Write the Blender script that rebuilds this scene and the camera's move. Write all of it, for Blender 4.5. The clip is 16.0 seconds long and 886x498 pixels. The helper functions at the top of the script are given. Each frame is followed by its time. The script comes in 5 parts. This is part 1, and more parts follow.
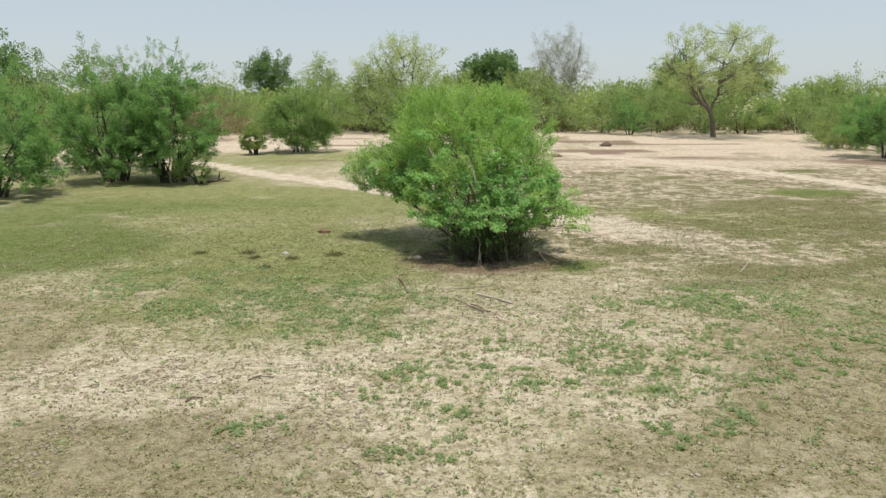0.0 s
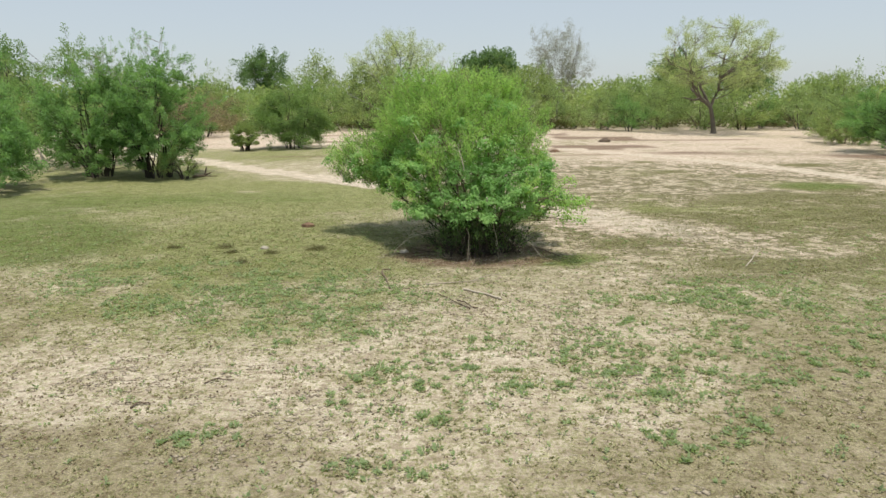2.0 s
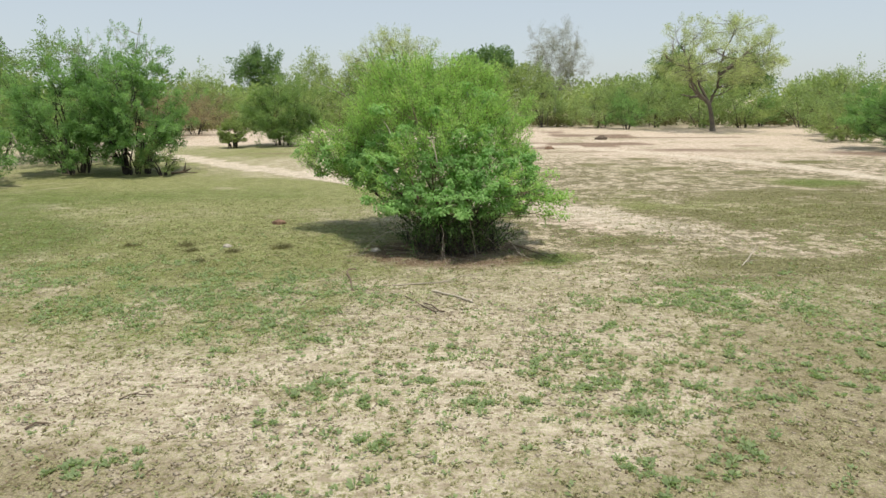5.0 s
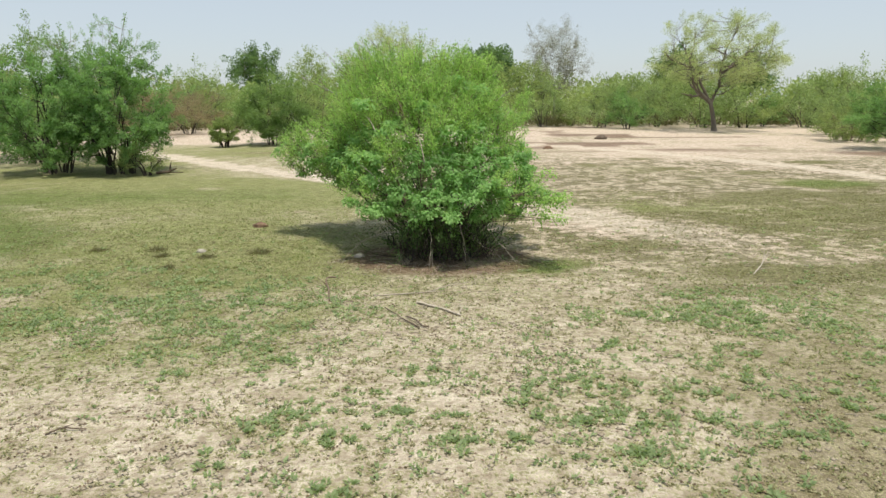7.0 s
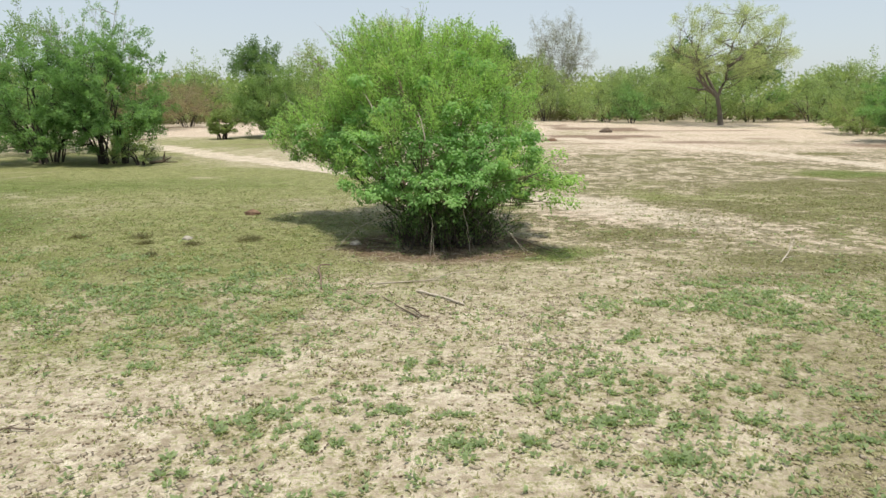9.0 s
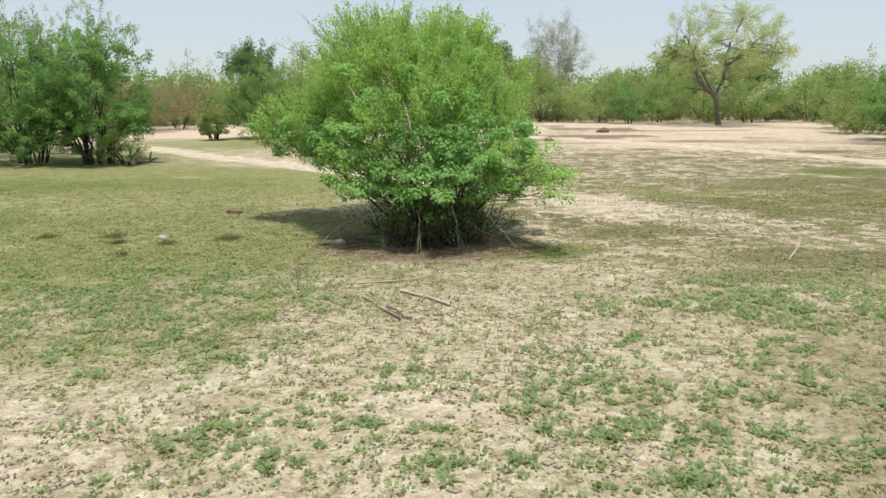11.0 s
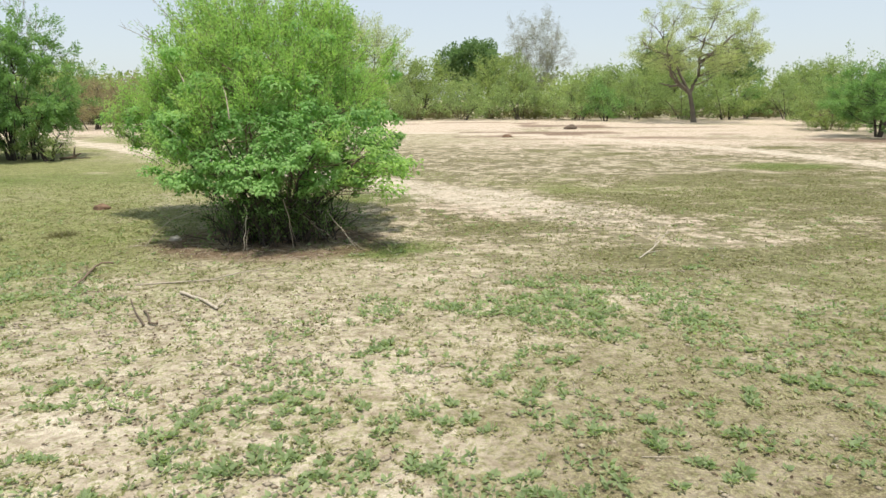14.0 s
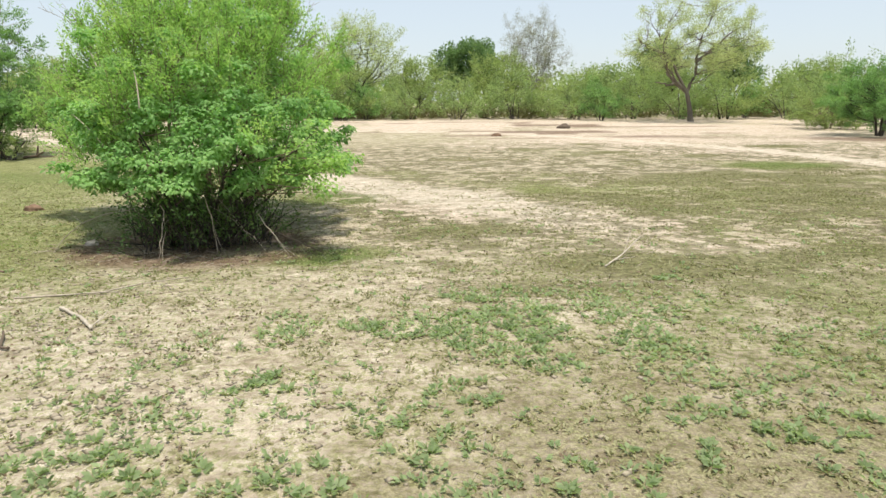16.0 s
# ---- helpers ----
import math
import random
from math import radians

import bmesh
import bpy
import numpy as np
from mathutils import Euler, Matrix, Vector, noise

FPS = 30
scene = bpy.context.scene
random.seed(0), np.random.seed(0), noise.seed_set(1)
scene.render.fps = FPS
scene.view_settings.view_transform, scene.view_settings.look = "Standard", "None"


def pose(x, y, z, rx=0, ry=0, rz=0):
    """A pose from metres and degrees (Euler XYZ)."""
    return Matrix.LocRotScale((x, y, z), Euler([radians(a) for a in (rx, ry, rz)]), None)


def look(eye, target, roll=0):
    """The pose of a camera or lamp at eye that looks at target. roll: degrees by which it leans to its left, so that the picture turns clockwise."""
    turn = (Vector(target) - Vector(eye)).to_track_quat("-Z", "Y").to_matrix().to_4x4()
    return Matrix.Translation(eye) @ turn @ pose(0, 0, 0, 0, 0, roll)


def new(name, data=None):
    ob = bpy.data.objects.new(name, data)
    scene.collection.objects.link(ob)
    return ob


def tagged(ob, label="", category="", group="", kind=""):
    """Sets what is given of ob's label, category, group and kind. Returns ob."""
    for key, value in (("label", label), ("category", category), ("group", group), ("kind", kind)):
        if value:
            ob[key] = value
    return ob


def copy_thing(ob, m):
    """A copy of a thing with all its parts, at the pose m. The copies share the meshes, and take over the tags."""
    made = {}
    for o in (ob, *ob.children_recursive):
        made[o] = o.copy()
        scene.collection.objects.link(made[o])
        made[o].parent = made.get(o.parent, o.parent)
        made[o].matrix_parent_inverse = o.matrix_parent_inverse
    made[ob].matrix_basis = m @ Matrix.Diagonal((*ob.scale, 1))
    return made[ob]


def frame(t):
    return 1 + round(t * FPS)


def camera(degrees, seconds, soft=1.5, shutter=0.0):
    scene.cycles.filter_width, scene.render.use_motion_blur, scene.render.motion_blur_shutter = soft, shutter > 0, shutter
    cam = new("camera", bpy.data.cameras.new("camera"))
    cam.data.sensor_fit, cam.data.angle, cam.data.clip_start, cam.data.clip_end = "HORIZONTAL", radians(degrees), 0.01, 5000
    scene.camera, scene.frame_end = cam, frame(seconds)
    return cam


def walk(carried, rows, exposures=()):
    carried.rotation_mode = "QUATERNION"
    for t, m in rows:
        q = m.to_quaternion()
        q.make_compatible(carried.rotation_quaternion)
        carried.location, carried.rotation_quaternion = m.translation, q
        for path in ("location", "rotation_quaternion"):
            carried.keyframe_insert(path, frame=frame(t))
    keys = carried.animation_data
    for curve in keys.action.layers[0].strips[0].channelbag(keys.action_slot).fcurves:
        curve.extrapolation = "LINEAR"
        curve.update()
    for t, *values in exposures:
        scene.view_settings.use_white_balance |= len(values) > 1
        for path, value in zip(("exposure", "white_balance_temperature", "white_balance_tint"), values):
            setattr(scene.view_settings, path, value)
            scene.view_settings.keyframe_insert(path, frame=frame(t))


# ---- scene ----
cam = camera(70.0, 16.0)
PATH = [
    (0, (1.142, -4.002, 8.047), (1.109, -2.056, 7.587), -0.3),
    (0.5, (1.271, -3.527, 7.874), (1.238, -1.581, 7.414), -0.3),
    (1, (1.442, -3.06, 7.699), (1.408, -1.114, 7.239), -0.3),
    (1.5, (1.578, -2.653, 7.532), (1.546, -0.707, 7.072), -0.3),
    (2, (1.704, -2.249, 7.317), (1.672, -0.303, 6.856), -0.4),
    (2.5, (1.847, -1.888, 7.137), (1.814, 0.058, 6.676), -0.3),
    (3, (1.993, -1.548, 7.035), (1.961, 0.398, 6.575), -0.3),
    (3.5, (2.206, -1.18, 6.988), (2.174, 0.766, 6.527), -0.3),
    (4, (2.408, -0.868, 6.9), (2.376, 1.078, 6.439), -0.3),
    (4.5, (2.646, -0.561, 6.809), (2.613, 1.385, 6.348), -0.4),
    (6.8, (3.266, 1.58, 6.578), (3.235, 3.526, 6.116), -0.2),
    (7, (3.282, 1.799, 6.528), (3.251, 3.745, 6.067), -0.3),
    (7.5, (3.309, 2.255, 6.276), (3.277, 4.201, 5.816), -0.3),
    (8, (3.307, 2.639, 6.005), (3.275, 4.585, 5.545), -0.3),
    (8.5, (3.253, 3.005, 5.775), (3.221, 4.951, 5.315), -0.2),
    (8.7, (3.247, 3.159, 5.757), (3.21, 5.103, 5.288), -0.2),
    (10.8, (3.385, 4.582, 5.281), (3.356, 6.527, 4.815), -0.2),
    (11, (3.572, 4.647, 5.234), (3.542, 6.593, 4.775), -0.4),
    (11.5, (4.277, 4.844, 5.142), (4.25, 6.791, 4.683), -0.5),
    (12, (5.271, 5.059, 5.047), (5.243, 7.005, 4.587), -0.6),
    (12.5, (6.315, 5.317, 4.951), (6.289, 7.263, 4.491), -0.5),
    (13, (7.318, 5.662, 4.868), (7.291, 7.608, 4.408), -0.5),
    (13.5, (8.214, 6.023, 4.816), (8.187, 7.969, 4.355), -0.5),
    (14, (8.984, 6.372, 4.766), (8.956, 8.318, 4.304), -0.4),
    (14.5, (9.593, 6.777, 4.694), (9.563, 8.723, 4.232), -0.4),
    (15, (10.051, 7.299, 4.602), (10.02, 9.245, 4.141), -0.5),
    (15.5, (10.374, 7.935, 4.494), (10.343, 9.881, 4.033), -0.4),
    (16, (10.616, 8.692, 4.368), (10.585, 10.639, 3.909), -0.4),
]
walk(cam, [(t, look(eye, target, roll)) for t, eye, target, roll in PATH],
     exposures=[(0.0, -0.12), (4.5, -0.08), (8.0, 0.0), (11.0, 0.04), (14.0, 0.17), (16.0, 0.24)])

# ---- world, sun, exposure ----
SUN_EL, SUN_AZ = radians(77), radians(150)      # height, and bearing from +y towards +x
world = bpy.data.worlds.new("hazy_sky")
scene.world = world
world.use_nodes = True
wn, wl = world.node_tree.nodes, world.node_tree.links
sky = wn.new("ShaderNodeTexSky")
sky.sky_type, sky.sun_disc = "NISHITA", False
sky.sun_elevation, sky.sun_rotation = SUN_EL, SUN_AZ
sky.air_density, sky.dust_density, sky.ozone_density, sky.altitude = 1.0, 1.2, 1.0, 150
haze = wn.new("ShaderNodeMix")
haze.data_type = "RGBA"
haze.inputs[0].default_value = 0.68                # thin high haze over the whole sky
haze.inputs[7].default_value = (4.95, 5.4, 5.75, 1)
wl.new(sky.outputs[0], haze.inputs[6])
wl.new(haze.outputs[2], wn["Background"].inputs[0])
wn["Background"].inputs[1].default_value = 0.135
sun_data = bpy.data.lights.new("sun", "SUN")
sun_data.energy, sun_data.angle, sun_data.color = 4.35, radians(4.0), (1.0, 0.94, 0.84)
sun = new("sun", sun_data)
sun.matrix_world = look((60 * math.sin(SUN_AZ) * math.cos(SUN_EL), 60 * math.cos(SUN_AZ) * math.cos(SUN_EL), 60 * math.sin(SUN_EL)), (0, 0, 0))


# ---- materials ----
def shader(name):
    m = bpy.data.materials.new(name)
    m.use_nodes = True
    n = m.node_tree.nodes
    return m, n, m.node_tree.links, n["Principled BSDF"]


def ramp(n, stops):
    r = n.new("ShaderNodeValToRGB")
    while len(r.color_ramp.elements) < len(stops):
        r.color_ramp.elements.new(0.5)
    for e, (p, c) in zip(r.color_ramp.elements, stops):
        e.position, e.color = p, (*c, 1)
    return r


def mix(n, l, kind, fac, a, b):
    x = n.new("ShaderNodeMix")
    x.data_type, x.blend_type = "RGBA", kind
    for sock, v in ((x.inputs[0], fac), (x.inputs[6], a), (x.inputs[7], b)):
        if hasattr(v, "is_output"):
            l.new(v, sock)
        else:
            sock.default_value = v if isinstance(v, (int, float)) else (*v, 1)
    return x.outputs[2]


def noise_tex(n, l, coord, scale, detail=4.0, rough=0.55, stretch=None):
    t = n.new("ShaderNodeTexNoise")
    t.inputs["Scale"].default_value, t.inputs["Detail"].default_value, t.inputs["Roughness"].default_value = scale, detail, rough
    if stretch:
        mp = n.new("ShaderNodeMapping")
        mp.inputs["Scale"].default_value = stretch
        l.new(coord, mp.inputs[0])
        coord = mp.outputs[0]
    l.new(coord, t.inputs["Vector"])
    return t.outputs["Fac"]


def leaf_material(name, dark, mid, light, clump=0.7, through_light=0.45, rough=0.62):
    """Leaves: each leaf has its own tone, clumps drift between the tones, and light passes through."""
    m, n, l, p = shader(name)
    geo, tc = n.new("ShaderNodeNewGeometry"), n.new("ShaderNodeTexCoord")
    tone = ramp(n, [(0.0, dark), (0.5, mid), (1.0, light)])
    drift = noise_tex(n, l, tc.outputs["Object"], clump, 3.0)
    add = n.new("ShaderNodeMath")
    add.operation = "MULTIPLY_ADD"
    l.new(geo.outputs["Random Per Island"], add.inputs[0])
    add.inputs[1].default_value = 0.38
    spread = n.new("ShaderNodeMapRange")
    spread.inputs[1].default_value, spread.inputs[2].default_value, spread.inputs[3].default_value, spread.inputs[4].default_value = 0.3, 0.7, -0.02, 0.64
    l.new(drift, spread.inputs[0])
    l.new(spread.outputs[0], add.inputs[2])
    l.new(add.outputs[0], tone.inputs[0])
    l.new(tone.outputs[0], p.inputs["Base Color"])
    p.inputs["Roughness"].default_value = rough
    p.inputs["Specular IOR Level"].default_value = 0.16
    tr = n.new("ShaderNodeBsdfTranslucent")
    l.new(mix(n, l, "MULTIPLY", 1.0, tone.outputs[0], (1.5, 1.6, 0.95)), tr.inputs[0])
    both = n.new("ShaderNodeMixShader")
    both.inputs[0].default_value = through_light
    l.new(p.outputs[0], both.inputs[1])
    l.new(tr.outputs[0], both.inputs[2])
    l.new(both.outputs[0], n["Material Output"].inputs[0])
    return m


def wood_material(name, dark, light, scale=6.0):
    m, n, l, p = shader(name)
    tc = n.new("ShaderNodeTexCoord")
    f = noise_tex(n, l, tc.outputs["Object"], scale, 6.0, 0.65, (1, 1, 0.25))
    r = ramp(n, [(0.25, dark), (0.75, light)])
    l.new(f, r.inputs[0])
    l.new(r.outputs[0], p.inputs["Base Color"])
    p.inputs["Roughness"].default_value = 0.85
    b = n.new("ShaderNodeBump")
    b.inputs["Strength"].default_value, b.inputs["Distance"].default_value = 0.6, 0.02
    l.new(f, b.inputs["Height"])
    l.new(b.outputs[0], p.inputs["Normal"])
    return m


LEAF_BROAD = leaf_material("leaf_broad_green", (0.11, 0.225, 0.07), (0.23, 0.395, 0.138), (0.35, 0.515, 0.21), 0.6, 0.45)
LEAF_FINE = leaf_material("leaf_fine_yellow_green", (0.155, 0.28, 0.085), (0.295, 0.445, 0.145), (0.425, 0.555, 0.21), 0.6, 0.5)
LEAF_SHRUB = leaf_material("leaf_shrub_green", (0.10, 0.19, 0.064), (0.185, 0.315, 0.12), (0.28, 0.425, 0.185), 0.35)
LEAF_DEEP = leaf_material("leaf_deep_green", (0.10, 0.165, 0.058), (0.18, 0.27, 0.10), (0.27, 0.37, 0.155), 0.35)
LEAF_OLIVE = leaf_material("leaf_olive", (0.165, 0.215, 0.085), (0.26, 0.325, 0.135), (0.36, 0.42, 0.195), 0.3)
# darker leaf tones that put the shade of the bush's foot into the colour
LEAF_FOOT_SHADED = leaf_material("leaf_foot_shaded", (0.045, 0.085, 0.03), (0.085, 0.148, 0.052), (0.155, 0.23, 0.085), 0.3)
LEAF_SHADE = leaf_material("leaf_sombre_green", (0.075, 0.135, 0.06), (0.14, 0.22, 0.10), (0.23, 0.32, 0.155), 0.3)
LEAF_WOOD = leaf_material("leaf_wood_green", (0.15, 0.21, 0.09), (0.245, 0.325, 0.145), (0.345, 0.425, 0.205), 0.3)
LEAF_PALE = leaf_material("leaf_pale_yellow_green", (0.26, 0.305, 0.145), (0.385, 0.435, 0.235), (0.51, 0.545, 0.345), 0.25)
LEAF_RUST = leaf_material("leaf_dry_brown", (0.19, 0.155, 0.105), (0.27, 0.222, 0.155), (0.34, 0.29, 0.20), 0.4)
LEAF_SCRUB = leaf_material("leaf_scrub_brown", (0.09, 0.085, 0.045), (0.16, 0.15, 0.08), (0.24, 0.225, 0.125), 0.2)
LEAF_GREY = leaf_material("leaf_grey_green", (0.19, 0.19, 0.16), (0.26, 0.26, 0.225), (0.33, 0.33, 0.29), 0.3)
LEAF_WEED = leaf_material("leaf_weed", (0.14, 0.19, 0.092), (0.265, 0.335, 0.175), (0.39, 0.455, 0.265), 2.0)
GRASS_GREEN = leaf_material("grass_green", (0.10, 0.15, 0.042), (0.18, 0.235, 0.075), (0.29, 0.33, 0.125), 0.5)
GRASS_MEADOW = leaf_material("grass_meadow", (0.10, 0.10, 0.046), (0.175, 0.17, 0.08), (0.26, 0.25, 0.13), 0.4)
GRASS_DRY = leaf_material("grass_dry", (0.185, 0.18, 0.09), (0.30, 0.29, 0.16), (0.45, 0.425, 0.27), 0.6, 0.25)
LITTER = leaf_material("leaf_litter_brown", (0.08, 0.056, 0.036), (0.155, 0.113, 0.072), (0.27, 0.205, 0.135), 1.0, 0.05)
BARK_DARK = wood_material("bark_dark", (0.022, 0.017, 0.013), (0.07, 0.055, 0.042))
BARK_GREY = wood_material("bark_grey", (0.20, 0.185, 0.165), (0.40, 0.375, 0.34))
BARK_MID = wood_material("bark_grey_brown", (0.085, 0.07, 0.054), (0.20, 0.17, 0.135))
BARK_BROWN = wood_material("bark_brown", (0.05, 0.036, 0.025), (0.13, 0.095, 0.065))
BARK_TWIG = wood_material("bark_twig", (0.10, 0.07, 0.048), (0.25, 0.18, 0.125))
WOOD_PALE = wood_material("dead_wood_pale", (0.27, 0.225, 0.165), (0.50, 0.44, 0.35), 9.0)
WOOD_DEAD = wood_material("dead_wood_brown", (0.06, 0.043, 0.03), (0.17, 0.125, 0.085), 9.0)
LOG_PALE = wood_material("peeled_log", (0.32, 0.27, 0.20), (0.56, 0.50, 0.41), 9.0)
CLOD = wood_material("dry_clod", (0.20, 0.16, 0.11), (0.44, 0.38, 0.28), 3.0)
STONE = wood_material("stone_pale", (0.26, 0.23, 0.19), (0.48, 0.44, 0.37), 5.0)
MOUND = wood_material("red_earth", (0.11, 0.066, 0.04), (0.25, 0.155, 0.095), 8.0)


# ---- value noise and shapes on the plan ----
def lattice(ix, iy, seed):
    h = (ix.astype(np.int64) * 374761393 + iy.astype(np.int64) * 668265263 + seed * 974634777) & 0x7FFFFFFF
    h = ((h ^ (h >> 13)) * 1274126177) & 0x7FFFFFFF
    return ((h ^ (h >> 16)) & 0xFFFF) / 65535.0


def vnoise(x, y, size, seed, octaves=3):
    """Smooth noise from 0 to 1 with features of that size in metres."""
    total, weight, norm = 0.0, 1.0, 0.0
    for k in range(octaves):
        u, v = np.asarray(x, float) / size * 2 ** k, np.asarray(y, float) / size * 2 ** k
        iu, iv = np.floor(u), np.floor(v)
        fu, fv = u - iu, v - iv
        fu, fv = fu * fu * (3 - 2 * fu), fv * fv * (3 - 2 * fv)
        a, b = lattice(iu, iv, seed + k), lattice(iu + 1, iv, seed + k)
        c, d = lattice(iu, iv + 1, seed + k), lattice(iu + 1, iv + 1, seed + k)
        total = total + weight * ((a * (1 - fu) + b * fu) * (1 - fv) + (c * (1 - fu) + d * fu) * fv)
        norm += weight
        weight *= 0.5
    return total / norm


def step(a, b, v):
    t = np.clip((v - a) / (b - a), 0, 1)
    return t * t * (3 - 2 * t)


def near_line(x, y, pts):
    """Distance from a line of plan points."""
    best = np.full(np.shape(x), 1e9)
    for (ax, ay), (bx, by) in zip(pts, pts[1:]):
        dx, dy = bx - ax, by - ay
        t = np.clip(((x - ax) * dx + (y - ay) * dy) / (dx * dx + dy * dy), 0, 1)
        best = np.minimum(best, np.hypot(x - ax - t * dx, y - ay - t * dy))
    return best


def blob(x, y, cx, cy, rx, ry, soft=0.6):
    return 1 - step(1 - soft, 1 + soft * 0.5, np.hypot((x - cx) / rx, (y - cy) / ry))


TRACK_LEFT = [(-75, 108), (-45, 90), (-31, 78), (-20, 67), (-9.4, 57.2), (-2, 50), (4.5, 43.4), (8.5, 39.6), (11.3, 36.3), (14.5, 31.4), (17.8, 27.6), (20.5, 23.5)]
TRACK_RIGHT = [(-60, 125), (-20, 108), (5, 99.5), (19, 92.5), (25.5, 83.5), (32, 73.5), (37, 63.5), (39.3, 55), (39.8, 48), (39, 38)]
BUSH_AT = (2.5, 29.1)


def ground_z(x, y):
    return 0.10 * (vnoise(x, y, 9.0, 3, 3) - 0.5) + 0.05 * (vnoise(x, y, 0.9, 9, 2) - 0.5)


def tufts(x, y):
    """Where the short grass stands in tufts, from 0 to 1."""
    v = 0.6 * vnoise(x, y, 0.34, 141, 2) + 0.4 * vnoise(x, y, 2.2, 143, 3)
    return step(0.40, 0.62, v)


def cover(x, y):
    """Shares of sand, green grass, bare soil with litter, and brown leaf mat with one painted bush shadow at plan
    places.
    """
    w = vnoise(x, y, 5.0, 21, 4) - 0.5
    w2 = vnoise(x, y, 1.6, 33, 3) - 0.5
    far_sand = step(np.where(x < 0, 96, 84), np.where(x < 0, 114, 108), y + 16 * w + 0.25 * np.clip(-x - 10, 0, 60)) * (1 - step(158, 168, y + 14 * w))
    right_sand = step(52, 74, y + 0.55 * (x - 20) + 14 * w) * step(2, 16, x + 10 * w) * (1 - step(158, 168, y + 14 * w))
    t1, t2 = near_line(x, y, TRACK_LEFT), near_line(x, y, TRACK_RIGHT)
    fade = 0.3 + 0.4 * step(27, 37, y) + 0.3 * step(42, 50, y)
    track = np.maximum((1 - step(1.0, 2.3 + 2.0 * (1 - step(40, 50, y)), t1 + 1.5 * w2)) * fade, 1 - step(1.0, 1.9, t2 + 0.8 * w2))
    pale = blob(x, y, 9.6, 37.0, 5.0, 4.2) * 1.3 + blob(x, y, 15, 32.5, 6, 2.6) * 0.9 + blob(x, y, 16, 29, 6.0, 3.4) * 0.55 + blob(x, y, 22, 26, 6, 3) * 0.5
    sand = np.clip(np.maximum(np.maximum(far_sand, right_sand * 0.95), np.maximum(track, pale * step(-0.25, 0.2, w + w2 * 0.7))), 0, 1)
    patches = step(0.02, 0.2, vnoise(x, y, 11.0, 71, 3) - 0.52)
    streak = step(0.0, 0.16, vnoise(x * 0.3, y, 4.5, 75, 4) - 0.5)
    sand = sand * (1 - 0.3 * streak * (1 - np.clip(track * 1.4, 0, 1)) * step(30, 45, y) * (1 - 0.5 * step(110, 130, y))) * (1 - 0.35 * patches * (1 - np.clip(track * 1.4, 0, 1)) * step(48, 56, y))
    lawn = blob(x, y, -20, 40, 22, 17) + 0.75 * blob(x, y, -7, 30, 9, 7) + 0.9 * blob(x, y, -12, 48, 18, 8) + 0.9 * blob(x, y, -24, 86, 20, 14) + 0.9 * blob(x, y, -32, 62, 18, 13)
    right_green = 0.8 * blob(x, y, 32.5, 51, 4.4, 3.2) + 1.2 * blob(x, y, 6.9, 26.4, 2.2, 1.4) + 0.65 * blob(x, y, 5.4, 37.5, 3.4, 3.0)
    mid_green = 0.46 * blob(x, y, 20, 22, 11, 8) + 0.2 * blob(x, y, 27, 33, 9, 8) + 0.75 * blob(x, y, -6, 22.5, 12, 7) + 0.3 * blob(x, y, 22, 38, 12, 9)
    strips = 0.35 * step(0.03, 0.22, vnoise(x * 0.35, y, 4.0, 55, 3) - 0.5) * step(30, 40, y) * (1 - step(75, 90, y))
    green = np.clip((lawn * (0.62 + 0.6 * w + 0.8 * w2) + (right_green + mid_green + strips * (x > 0)) * (0.52 + 1.5 * w + 1.3 * w2)) * (1 - 0.95 * np.clip(track, 0, 1)) * (1 - 0.7 * far_sand), 0, 1)
    bare = np.clip(blob(x, y, -6.5, 12.0, 8.5, 4.2) + 0.75 * blob(x, y, 3, 18, 5.5, 5) + 0.4 * blob(x, y, 9, 12, 6, 4), 0, 1) * (0.75 + 0.9 * w)
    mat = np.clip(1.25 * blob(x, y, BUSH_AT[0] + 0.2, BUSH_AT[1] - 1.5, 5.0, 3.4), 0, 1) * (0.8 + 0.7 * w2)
    # far litter streaks; the last blob is litter plus the right bush's painted shadow
    far_litter_shade = 0.8 * step(0.09, 0.2, vnoise(x * 0.22, y, 5.0, 181, 4) - 0.5) * step(74, 86, y) * (1 - step(150, 162, y)) * (1 - np.clip(track * 1.5, 0, 1)) + 1.0 * blob(x, y, 57, 77, 10, 4.5)
    mat = np.maximum(mat, np.clip(far_litter_shade, 0, 0.8))
    return sand, green, np.clip(bare, 0, 1), np.clip(mat, 0, 1), np.clip(track, 0, 1)


